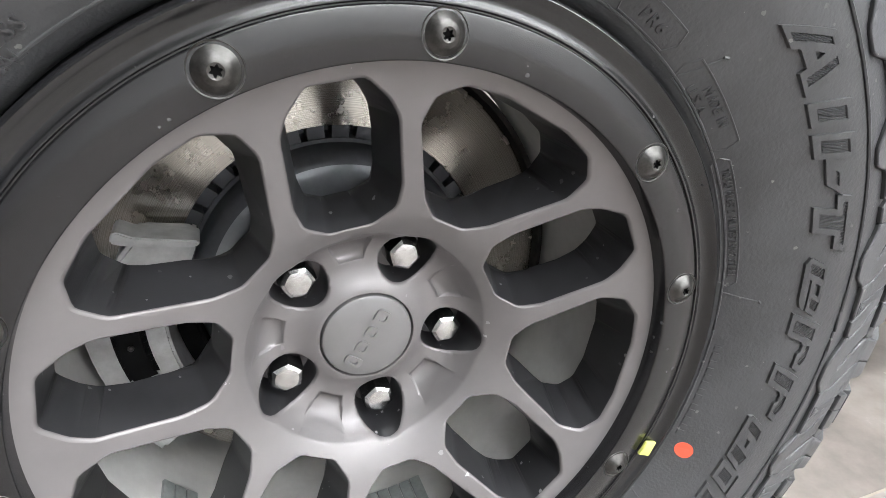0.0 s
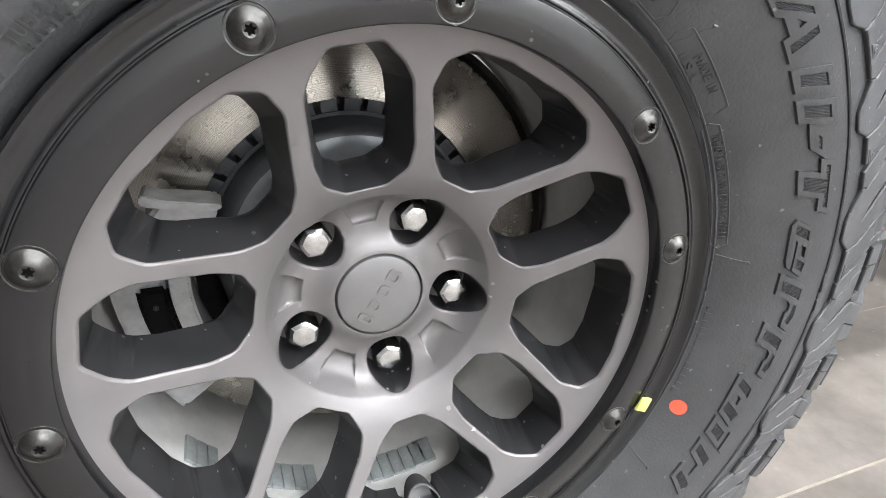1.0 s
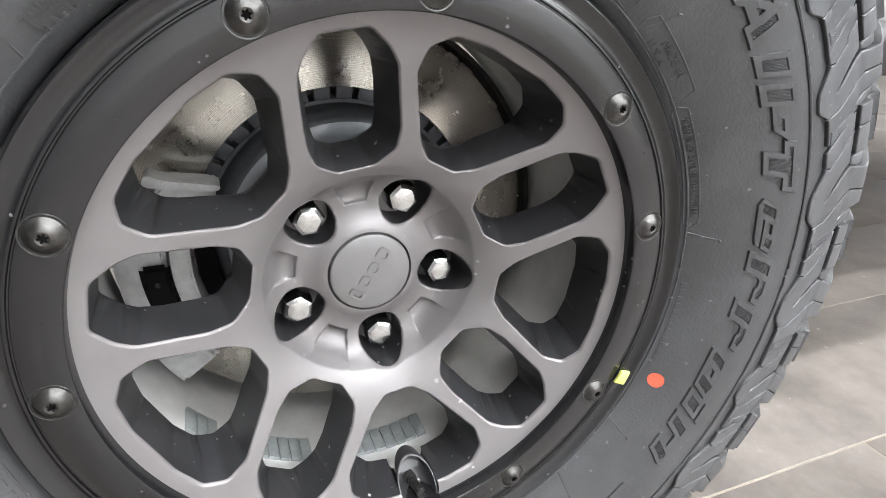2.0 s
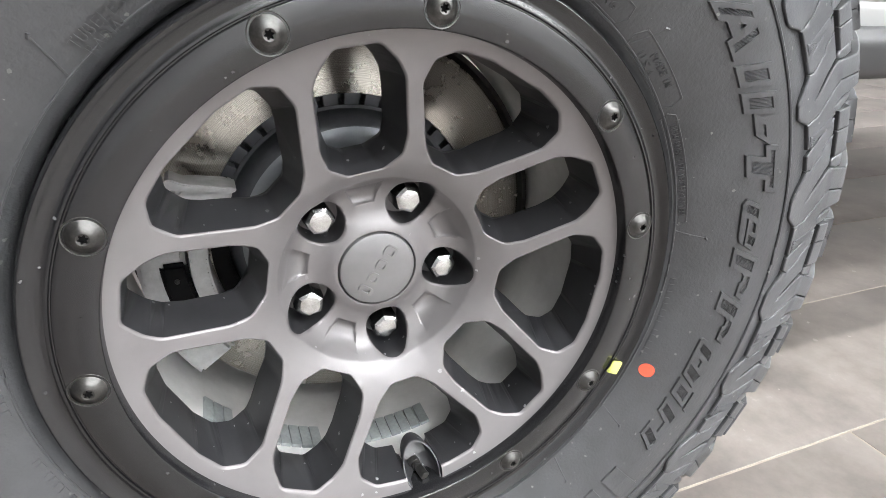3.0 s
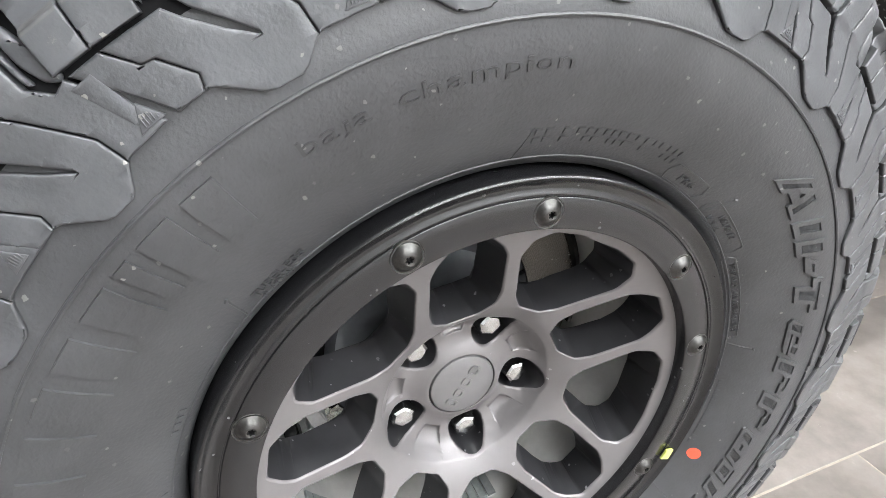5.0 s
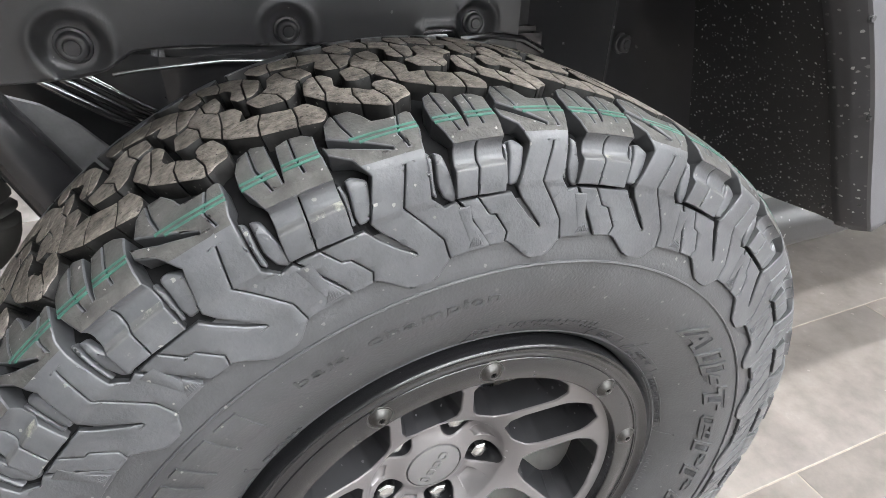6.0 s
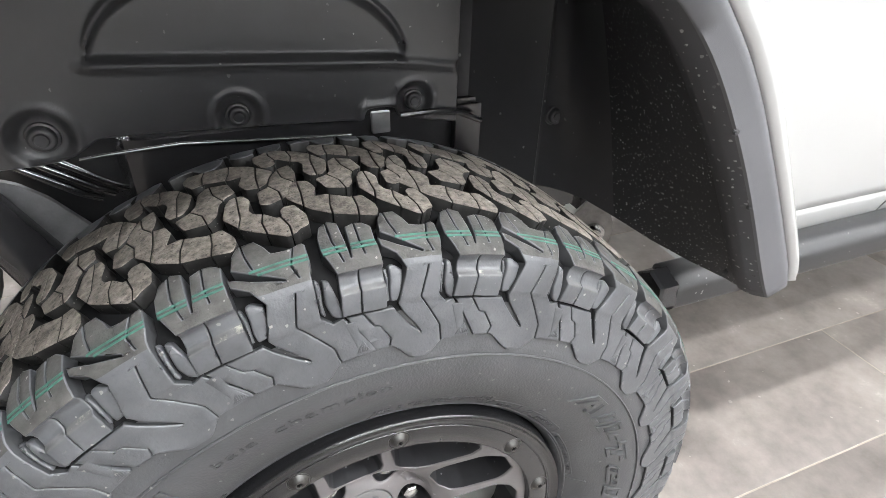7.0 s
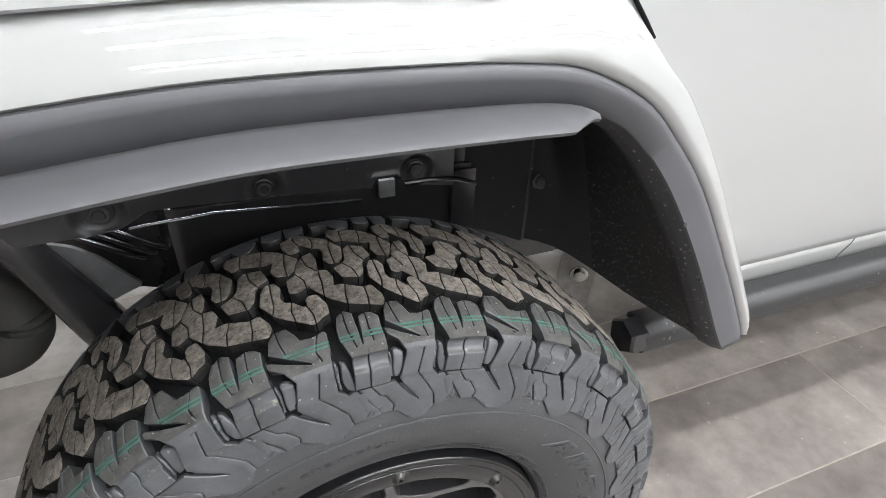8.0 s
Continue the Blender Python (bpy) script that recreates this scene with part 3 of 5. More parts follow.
def shoulder(span):
    """The stepped lug, the long lug with its plate, ribs and marks over one pitch of the outer shoulder."""
    metre = radians(span) * SKIN[0][1]
    made = []

    def sh(poly):
        return [(x * metre, l) for x, l in poly]

    levels = (.11, .128, .1338, .1346, .1358, .1372, .1395, .142, .145, .148, .1495, .1508, .1516, .1525)
    fine = 0.0010
    slits = [(sh([(.03, .078), (.028, .104), (.07, .1265)]), fine, 0, .1255), (sh([(.235, .085), (.228, .108), (.240, .1235)]), fine, 0, .1225), (sh([(.162, .1345), (.150, .1515), (.128, .1696)]), fine, .1345, .2)]
    step = sh(LUG_STEP)
    made.append(("shoulder_lug", shape("shoulder_lug", [flat_sheet(step, slits, levels)], DEG, step_top, (SHOULDER, SHADED_FLANK, LEDGE, TIP), 0.0010, band=((0.1478, 0.1530, 2), (0, 0.1338, 3)))))
    slits = [(sh([(.72, .139), (.655, .166), (.865, .196), (.885, .209)]), fine, .139, .26), (sh([(.128, .1705), (.222, .1853), (.275, .1864), (.372, .2006), (.350, .2076)]), fine, .171, .26),
             (sh([(.79, .098), (.745, .118), (.775, .130)]), fine, 0, .1285), (sh([(.49, .078), (.50, .095), (.53, .112)]), fine, 0, .1085)]
    # a slit ends where its line meets the outline
    long = sh(LUG_LONG)
    made.append(("shoulder_lug", shape("shoulder_lug", [flat_sheet(long, slits, (.11, .13, .137, .165, .1685, .172))], DEG, long_top, (SHOULDER, SHADED_FLANK, TIP), 0.0011, band=((0, 0.1320, 2),))))
    for rib in RIBS:
        made.append(("shoulder_rib", shape("shoulder_rib", [flat_sheet(rounded(sh(rib), 0.002, 2), down=0.004)], DEG, rib_top, (SHOULDER, SHOULDER), 0.0018)))
    pad = sh(TRIANGLE)
    sheets = [flat_sheet(pad)]
    made.append(("wear_mark", shape("wear_mark", sheets, DEG, (lambda l: long_top(l) + 0.0005), (SHOULDER, SHOULDER), 0.0004)))
    bars = []
    for k in range(5):
        x = .066 + .016 * k
        bars.append(flat_sheet(sh([(x, .2050), (x + .006, .2050), (x + .006 + .004, .1995 + abs(k - 1.5) * .0012), (x + .004, .1995 + abs(k - 1.5) * .0012)])))
    made.append(("wear_mark", shape("wear_mark", bars, DEG, (lambda l: long_top(l) + 0.0010), (SHOULDER, SHOULDER), 0.0002)))
    # fine steps beside the triangle
    rows = [.1765 + .00085 * k for k in range(31)]
    made.append(("wear_mark", shape("wear_mark", [flat_sheet(sh([(-.030, rows[0]), (.062, rows[0]), (.104, rows[-1]), (.045, rows[-1])]), (), rows[1:-1], across=0.02, down=0.05)], DEG,
                                    (lambda l: long_top(l) + (0.0004 if round((l - rows[0]) / .00085) % 2 else 0.0001)), (SHOULDER, SHOULDER), 0.0001)))
    for lo, hi in ((0.1102, 0.1124), (0.1146, 0.1168)):
        for x0, x1 in ((-.064, .117), (.152, .342), (.500 if lo < .112 else .545, .858)):
            made.append(("green_stripe", shape("green_stripe", [flat_sheet(sh([(x0, lo), (x1, lo), (x1, hi), (x0, hi)]))], DEG, 0.00025, (GREEN, GREEN), 0.0001, -0.0008)))
    return made


def inner_shoulder(span):
    """The plainer lugs on the side that faces the car."""
    metre = radians(span) * SKIN[0][1]

    def sh(poly):
        return [((0.9 - x) * metre, -l) for x, l in poly]
    made = []
    for poly in (LUG_STEP, clip(LUG_LONG, .16, False)):
        poly = [p for p in poly]
        if poly is not LUG_STEP and len(poly) > 22:
            poly = [(.41, .0886), (.455, .0802), (.548, .0797), (.587, .0930), (.73, .1025), (.835, .0985), (.836, .145), (.82, .160), (.47, .160), (.535, .140), (.47, .127), (.40, .118)]
        made.append(("shoulder_lug", shape("shoulder_lug", [flat_sheet(sh(poly), down=0.012, across=0.012)], DEG, 0.0, (SHOULDER, DARKENED_RUBBER), 0.0009)))
    return made


# where each stepped lug of the outer shoulder begins, round the tyre
STARTS = [156.0, 140.0, 126.6, 109.8, 93.6, 80.0, 63.6, 47.4, 31.8, 19.2, 3.6, -12.0, -25.4, -41.8, -57.2, -72.8, -86.2, -102.4, -117.8, -133.8, -147.2, -162.6, -178.2, -191.0]
for k, begin in enumerate(STARTS):
    span = begin - (STARTS[k + 1] if k + 1 < len(STARTS) else STARTS[0] - 360)
    lay(shoulder(span), begin)
INNER = {}
for k, begin in enumerate(STARTS):
    span = round(begin - (STARTS[k + 1] if k + 1 < len(STARTS) else STARTS[0] - 360), 1)
    if span not in INNER:
        INNER[span] = centre_blocks(span) + inner_shoulder(span)
    lay(INNER[span], begin)


# ---- the rim ----
def face_y(r):
    """How deep the front of the spokes lies at the radius r."""
    return curve_at([(0.084, 0.0590), (0.10, 0.0480), (0.14, 0.0325), (0.18, 0.0178), (0.1955, 0.0120)], r)


def window_outline(wide):
    if wide:
        half = [(6.5, .1025), (12.5, .1140), (20.3, .1600), (19.0, .1760), (14.5, .1845), (7.0, .1852)]
    else:
        half = [(8.2, .0930), (15.2, .1060), (15.0, .1220), (10.9, .1640), (8.6, .1740), (4.6, .1855)]
    pts = [(-a, r) for a, r in half] + [(a, r) for a, r in half[::-1]]
    return pts


def hub_xy(r, a):
    return (r * math.cos(radians(a)), HUB.z + r * math.sin(radians(a)))


VALVE_R, VALVE_A = 0.1862, -82.3


def dome_y(r):
    """How deep the hub's dish lies at the radius r."""
    pts = [(0.0340, 0.0734), (0.0370, 0.0738), (0.0415, 0.0765), (0.0480, 0.0800), (0.0560, 0.0815), (0.0650, 0.0800), (0.0740, 0.0745), (0.0800, 0.0668), (0.0825, 0.0612), (0.0845, 0.0590)]
    for (r0, y0), (r1, y1) in zip(pts, pts[1:]):
        if r <= r1:
            return y0 + (y1 - y0) * (r - r0) / (r1 - r0)
    return face_y(min(r, 0.1955))


def hole_cutter(bm, pts, backs, edge):
    """Cut through the spoke face along an outline of (x, z) with a rounded edge; backs: later outlines as lists of (x, y, z)."""
    n = len(pts)
    mid = Vector((sum(p[0] for p in pts) / n, sum(p[1] for p in pts) / n))
    rings = []
    steps = [(edge + 0.005, -0.005)] + [(edge * (1 - math.cos(radians(t))), edge * (1 - math.sin(radians(t))) - 0.0001) for t in (90, 68, 45, 22, 0)]
    for o, d in steps:
        ring = []
        for i in range(n):
            p = Vector(pts[i])
            t = Vector(pts[(i + 1) % n]) - Vector(pts[i - 1])
            nrm = Vector((t.y, -t.x)).normalized()
            if nrm.dot(p - mid) < 0:
                nrm = -nrm
            q = p + nrm * o
            ring.append(bm.verts.new((q.x, dome_y(math.hypot(q.x, q.y - HUB.z)) + d, q.y)))
        rings.append(ring)
    for back in backs:
        rings.append([bm.verts.new(p) for p in back])
    fs = [bm.faces.new(rings[0]), bm.faces.new(rings[-1][::-1])]
    for j, (p, q) in enumerate(zip(rings, rings[1:])):
        for i in range(n):
            f = bm.faces.new((p[i], q[i], q[(i + 1) % n], p[(i + 1) % n]))
            f.material_index = 1 if j >= 5 else 0
            f.smooth = True
            fs.append(f)
    bmesh.ops.recalc_face_normals(bm, faces=fs)


def window_cutter(bm, pts, mid):
    """A window that narrows towards the hub and the sides as it goes back."""
    ax, az = hub_xy(0.1840, mid)
    c, s = math.cos(radians(mid)), math.sin(radians(mid))
    backs = [[], []]
    for x, z in pts:
        dr, dt = (x - ax) * c + (z - az) * s, -(x - ax) * s + (z - az) * c
        for ring, kr, kt, yy in ((backs[0], 0.90, 0.76, 0.062 + 0.18 * max(0.0, -dr)), (backs[1], 0.88, 0.72, 0.125)):
            ring.append((ax + dr * kr * c - dt * kt * s, yy, az + dr * kr * s + dt * kt * c))
    hole_cutter(bm, pts, backs, 0.0022)


def build_rim():
    rim = new("rim")
    rim.parent = wheel
    # spoked disc: turned body, then windows, nut pockets and hub recesses cut through it
    front = [(0.0118, 0.1990), (0.0120, 0.1955)] + [(face_y(r), r) for r in (0.188, 0.18, 0.17, 0.16, 0.15, 0.14, 0.13, 0.12, 0.11, 0.10, 0.092, 0.0845)]
    front += [(0.0612, 0.0825), (0.0668, 0.0800), (0.0745, 0.0740), (0.0800, 0.0650), (0.0815, 0.0560), (0.0800, 0.0480), (0.0765, 0.0415), (0.0738, 0.0370), (0.0734, 0.0340), (0.0800, 0.0330), (0.0800, 0.0020)]
    back = [(0.1130, 0.0020), (0.1130, 0.0850), (0.1000, 0.0960), (0.0800, 0.1150), (0.0660, 0.1500), (0.0610, 0.1800), (0.0600, 0.1990)]
    bm = lathe(front + back, steps=180, closed=True)
    body = part("spoke_disc", bm, [SPOKE, POCKET], angle=50)
    cut = bmesh.new()
    for k in range(5):
        for wide, mid in ((True, NUT + 72 * k), (False, PAIR + 72 * k)):
            pts = [hub_xy(r, mid + a) for a, r in window_outline(wide)]
            window_cutter(cut, rounded(pts, 0.0030, 2), mid)
        # nut pocket
        na = radians(NUT + 72 * k)
        oval = [(0.0634 + 0.0212 * math.cos(t * math.pi / 16), 0.0182 * math.sin(t * math.pi / 16)) for t in range(32)]
        turn = lambda u, v: (u * math.cos(na) - v * math.sin(na), HUB.z + u * math.sin(na) + v * math.cos(na))
        floor_ring = [turn(0.0634 + (u - 0.0634) * 0.95, v * 0.95) for u, v in oval]
        hole_cutter(cut, [turn(u, v) for u, v in oval], [[(x, 0.106, z) for x, z in floor_ring]], 0.0022)
    cutter = part("cutter", cut, [SPOKE, POCKET], smooth=False)
    mod = body.modifiers.new("cut", "BOOLEAN")
    mod.object, mod.operation, mod.solver = cutter, "DIFFERENCE", "EXACT"
    dents = bmesh.new()
    for k in range(5):
        mid = hub_xy(0.0740, PAIR + 72 * k)
        low, high = [], []
        for r, a in ((0.0600, -7.0), (0.0600, 7.0), (0.0665, 8.6), (0.0735, 10.2), (0.0830, 12.4), (0.0830, -12.4), (0.0735, -10.2), (0.0665, -8.6)):
            x, z = hub_xy(r, PAIR + 72 * k + a)
            y = dome_y(r) + curve_at([(0.060, 0.0054), (0.0735, 0.0042), (0.083, 0.0002)], r)
            low.append(dents.verts.new((x, y, z)))
            x, z = mid[0] + (x - mid[0]) * 1.30, mid[1] + (z - mid[1]) * 1.30
            high.append(dents.verts.new((x, y - 0.011, z)))
        for loop in ((0, 1, 2, 7), (7, 2, 3, 6), (6, 3, 4, 5)):
            dents.faces.new([low[i] for i in loop])
            dents.faces.new([high[i] for i in loop[::-1]])
        for i in range(8):
            dents.faces.new((low[i], high[i], high[(i + 1) % 8], low[(i + 1) % 8]))
    for f in dents.faces:
        f.smooth = True
    bmesh.ops.recalc_face_normals(dents, faces=dents.faces)
    dent = part("dent", dents, [SPOKE, POCKET], smooth=False)
    mod = body.modifiers.new("dent", "BOOLEAN")
    mod.object, mod.operation, mod.solver = dent, "DIFFERENCE", "EXACT"
    hole = bmesh.new()
    c = hub_xy(VALVE_R, VALVE_A)
    prism(hole, [(c[0] + 0.0166 * math.cos(t * math.pi / 20), c[1] + 0.0166 * math.sin(t * math.pi / 20)) for t in range(40)], -0.02, 0.08, mat=1)
    holer = part("holer", hole, [SPOKE, POCKET], smooth=False)
    mod = body.modifiers.new("hole", "BOOLEAN")
    mod.object, mod.operation, mod.solver = holer, "DIFFERENCE", "EXACT"
    mod = body.modifiers.new("even", "WEIGHTED_NORMAL")
    mod.keep_sharp, mod.weight = True, 80
    me = baked(body, "spoke_disc")
    for o in (cutter, dent, holer):
        bpy.data.objects.remove(o)
    ob = new("spoke_disc", me)
    ob.parent = rim
    ob["label"] = "gunmetal ten-window spoke face with blackened windows"
    # outer ring with its stepped lip
    prof = [(0.0170, 0.1945), (0.0016, 0.1945), (0.0005, 0.1949), (0.0000, 0.1957), (0.0000, 0.2182), (0.0004, 0.2189), (0.0015, 0.2193), (0.0015, 0.2200), (0.0003, 0.2206), (0.0002, 0.2214), (0.0010, 0.2226), (0.0018, 0.2246),
            (0.0019, 0.2262), (0.0012, 0.2280), (-0.0001, 0.2298), (-0.0012, 0.2314), (-0.0030, 0.2328), (-0.0037, 0.2341), (-0.0032, 0.2353), (-0.0014, 0.2362), (0.0010, 0.2367), (0.0180, 0.2367), (0.0215, 0.2385), (0.0230, 0.2440), (0.0330, 0.2440), (0.0330, 0.1945)]
    part("bead_ring", lathe(prof, steps=240, closed=True), RING, rim, "satin black outer ring with a rounded lip", angle=50)
    # barrel behind the spokes
    prof = [(0.0200, 0.2050), (0.0500, 0.1990), (0.0800, 0.1965), (0.1400, 0.1950), (0.2000, 0.2020), (0.2400, 0.2180), (0.2430, 0.2350), (0.2390, 0.2350), (0.2340, 0.2220), (0.1980, 0.2070), (0.1400, 0.2000), (0.0500, 0.2060), (0.0200, 0.2200)]
    part("barrel", lathe(prof, steps=180, closed=True), BARREL, rim, "silver painted inner barrel", angle=50)
    # centre cap with plain raised strokes where its mark stands
    prof = [(0.0790, 0.0326), (0.0745, 0.0326), (0.0728, 0.0318), (0.0720, 0.0300), (0.0708, 0.0150), (0.0706, 0.0005), (0.0790, 0.0005)]
    cap = part("centre_cap", lathe(prof, steps=96, closed=True), CAP, rim, "round gunmetal centre cap with raised plain strokes", angle=40)
    bm = bmesh.new()
    lean = radians(56)
    for i, (u, w, hgt) in enumerate(((-0.0205, 0.0070, 0.0135), (-0.0085, 0.0105, 0.0100), (0.0045, 0.0105, 0.0100), (0.0180, 0.0110, 0.0115))):
        pts = rounded([(u - w / 2, -hgt / 2), (u + w / 2, -hgt / 2), (u + w / 2, hgt / 2), (u - w / 2, hgt / 2)], 0.0042, 4)
        inner = [(u + (x - u) * 0.52, z * 0.52) for x, z in pts]
        turn = lambda p: (p[0] * math.cos(lean) - p[1] * math.sin(lean), HUB.z + p[0] * math.sin(lean) + p[1] * math.cos(lean))
        n = len(pts)
        o0 = [bm.verts.new((turn(p)[0], 0.0712, turn(p)[1])) for p in pts]
        o1 = [bm.verts.new((turn(p)[0], 0.0696, turn(p)[1])) for p in pts]
        i1 = [bm.verts.new((turn(p)[0], 0.0696, turn(p)[1])) for p in inner]
        i0 = [bm.verts.new((turn(p)[0], 0.0712, turn(p)[1])) for p in inner]
        for k in range(n):
            m = (k + 1) % n
            for a, b in ((o0, o1), (o1, i1), (i1, i0)):
                bm.faces.new((a[k], a[m], b[m], b[k]))
    bmesh.ops.recalc_face_normals(bm, faces=bm.faces)
    part("mark", bm, CAP, cap)
    return rim


rim = build_rim()


def ring_bolt():
    bm = bmesh.new()
    prof = [(0.0040, 0.0005), (0.0040, 0.0122), (-0.0006, 0.0122), (-0.0010, 0.0119), (-0.0008, 0.0113), (0.0006, 0.0109), (0.0006, 0.0105), (-0.0008, 0.0102), (-0.0014, 0.0096), (-0.0020, 0.0086), (-0.0036, 0.0072), (-0.0050, 0.0054), (-0.0055, 0.0036), (-0.0053, 0.0033)]
    n = 48
    rings = []
    for y, r in prof:
        rings.append([bm.verts.new((r * math.cos(2 * math.pi * i / n), y, r * math.sin(2 * math.pi * i / n))) for i in range(n)])
    for y in (-0.0051, -0.0024):
        rings.append([bm.verts.new(((0.0024 + 0.00055 * math.cos(6 * 2 * math.pi * i / n)) * math.cos(2 * math.pi * i / n), y, (0.0024 + 0.00055 * math.cos(6 * 2 * math.pi * i / n)) * math.sin(2 * math.pi * i / n))) for i in range(n)])
    for p, q in zip(rings, rings[1:]):
        for i in range(n):
            bm.faces.new((p[i], p[(i + 1) % n], q[(i + 1) % n], q[i]))
    f = bm.faces.new(rings[-1])
    bmesh.ops.recalc_face_normals(bm, faces=bm.faces)
    # socket faces go near-black: the hole's shade as colour
    f.material_index = 1
    for face in bm.faces:
        if all(v in rings[-1] or v in rings[-2] for v in face.verts):
            face.material_index = 1
    return part("ring_bolt", bm, [BOLT, GAP_BLACK], rim, angle=30)


first = ring_bolt()
for k in range(5):
    for side in (-14.4, 14.4):
        ob = first if (k, side) == (0, -14.4) else new("ring_bolt", first.data)
        ob.parent = rim
        ob.matrix_basis = Matrix.Translation(polar(0.2076, PAIR + 72 * k + side, 0.0008)) @ Matrix.Rotation(1.7 * k + side, 4, "Y")


def wheel_nut():
    """Chromed hex nut with a domed cap."""
    bm = bmesh.new()
    rows = [(0.112, 0.0130, 6), (0.0845, 0.0130, 6), (0.0805, 0.0117, 6), (0.0788, 0.0090, 6), (0.0780, 0.0050, 6), (0.0778, 0.0004, 6)]
    n = 36
    rings = []
    for j, (y, r, _) in enumerate(rows):
        ring = []
        for i in range(n):
            a = 2 * math.pi * i / n
            hexr = r * math.cos(math.pi / 6) / math.cos((a % (math.pi / 3)) - math.pi / 6)
            k = 0.0 if j < 2 else min(1.0, (j - 1) * 0.22)
            rr = hexr * (1 - k) + r * 0.95 * k
            ring.append(bm.verts.new((rr * math.cos(a), y, rr * math.sin(a))))
        rings.append(ring)
    for p, q in zip(rings, rings[1:]):
        for i in range(n):
            bm.faces.new((p[i], p[(i + 1) % n], q[(i + 1) % n], q[i]))
    bm.faces.new(rings[-1])
    bmesh.ops.recalc_face_normals(bm, faces=bm.faces)
    return part("wheel_nut", bm, CHROME, rim, "chromed hexagonal wheel nut", angle=22)


first = wheel_nut()
for k in range(5):
    ob = first if k == 0 else new("wheel_nut", first.data)
    ob.parent = rim
    ob["label"] = "chromed hexagonal wheel nut"
    p = polar(0.0635, NUT + 72 * k, 0)
    ob.matrix_basis = Matrix.Translation(p) @ Matrix.Rotation(radians(17 + 41 * k), 4, "Y")

# ---- brake, axle and underbody of the car ----
car = thing("car", "white off-road car with grey wheel arch flares, parked on the tiles", "car")


def brake():
    prof = [(0.172, 0.128), (0.172, 0.1845), (0.173, 0.186), (0.180, 0.186), (0.180, 0.128)]
    disc = part("brake_disc", lathe(prof, steps=120, closed=True), DISC, car, "brushed steel brake disc with fine scoring", angle=40)
    prof = [(0.192, 0.128), (0.192, 0.186), (0.200, 0.186), (0.200, 0.128)]
    part("rear_face", lathe(prof, steps=120, closed=True), DISC, disc)
    me = None
    for i in range(40):
        if me is None:
            bm = bmesh.new()
            box(bm, (0.114, 0.1745, -0.0068), (0.1275, 0.1915, 0.0068), bevel=0.0008)
            ob = part("cooling_vane", bm, HAT, disc)
            me = ob.data
        else:
            ob = new("cooling_vane", me)
            ob.parent = disc
        ob.matrix_basis = Matrix.Translation(HUB) @ Matrix.Rotation(radians(9 * i + 3), 4, "Y")
    prof = [(0.196, 0.1280), (0.196, 0.1190), (0.178, 0.1185), (0.1735, 0.1175), (0.1735, 0.1145), (0.166, 0.1125), (0.160, 0.1110), (0.156, 0.1080), (0.1535, 0.102), (0.152, 0.090), (0.152, 0.020), (0.20, 0.020), (0.20, 0.112)]
    bm = lathe(prof, steps=120)
    for f in bm.faces:
        c = f.calc_center_median()
        f.material_index = 1 if math.hypot(c.x, c.z - HUB.z) < 0.099 and c.y < 0.16 else 0
    part("hub_hat", bm, [HAT, HUB_FACE], car, "dark painted brake disc hat", angle=40)
    prof = [(0.206, 0.05), (0.206, 0.1885), (0.2040, 0.1950), (0.2040, 0.2005), (0.212, 0.2005), (0.212, 0.05)]
    shield = part("dust_shield", lathe(prof, steps=120, closed=True), SHIELD, car, "dull steel brake dust shield")
    prof = [(0.168, 0.1895), (0.168, 0.1942), (0.2035, 0.1946), (0.2035, 0.1890)]
    part("shield_flange", lathe(prof, steps=60, closed=True, a0=-12.0, a1=96.0), SHIELD, shield)
    # caliper
    cal = new("caliper")
    cal.parent = car
    bm = bmesh.new()
    def arc_block(a0, a1, r0, r1, y0, y1, bevel=0.004):
        n = 8
        pts = [hub_xy(r1, a0 + (a1 - a0) * i / n) for i in range(n + 1)] + [hub_xy(r0, a1 + (a0 - a1) * i / n) for i in range(n + 1)]
        b = bmesh.new()
        prism(b, pts, y0, y1)
        bmesh.ops.bevel(b, geom=list(b.edges), offset=bevel, segments=2, affect="EDGES")
        return b
    part("body", arc_block(170, 203, 0.1495, 0.188, 0.140, 0.200), CAST, cal, "cast grey caliper body")
    part("bridge", arc_block(163, 206, 0.1310, 0.1460, 0.128, 0.165, 0.002), CAST, cal)
    def slab(corners, y0, y1, bevel):
        b = bmesh.new()
        prism(b, rounded([hub_xy(r, a) for r, a in corners], 0.004, 2), y0, y1)
        bmesh.ops.bevel(b, geom=list(b.edges), offset=bevel, segments=2, affect="EDGES")
        return b
    part("upper_arm", slab([(0.120, 149.5), (0.158, 155.0), (0.166, 163.0), (0.120, 166.0)], 0.133, 0.168, 0.003), CAST, cal)
    part("upper_lip", slab([(0.119, 148.0), (0.159, 153.8), (0.171, 153.4), (0.171, 156.8), (0.158, 156.2), (0.120, 150.8)], 0.126, 0.152, 0.001), CAST, cal)
    part("recess_cover", arc_block(180.5, 197, 0.1475, 0.1700, 0.1335, 0.142, 0.0035), GAP_BLACK, cal, "near-black piece in the caliper")
    b = bmesh.new()
    pin = polar(0.1585, 186, 0.1330)
    bmesh.ops.create_uvsphere(b, u_segments=10, v_segments=6, radius=0.0022, matrix=Matrix.Translation(pin))
    part("pin", b, BOLT, cal)
    # near-black arc fills the gap beside the bridge, gap shade as colour
    part("pad_carrier", arc_block(166, 210, 0.1130, 0.1285, 0.150, 0.171, 0.002), GAP_BLACK, cal)
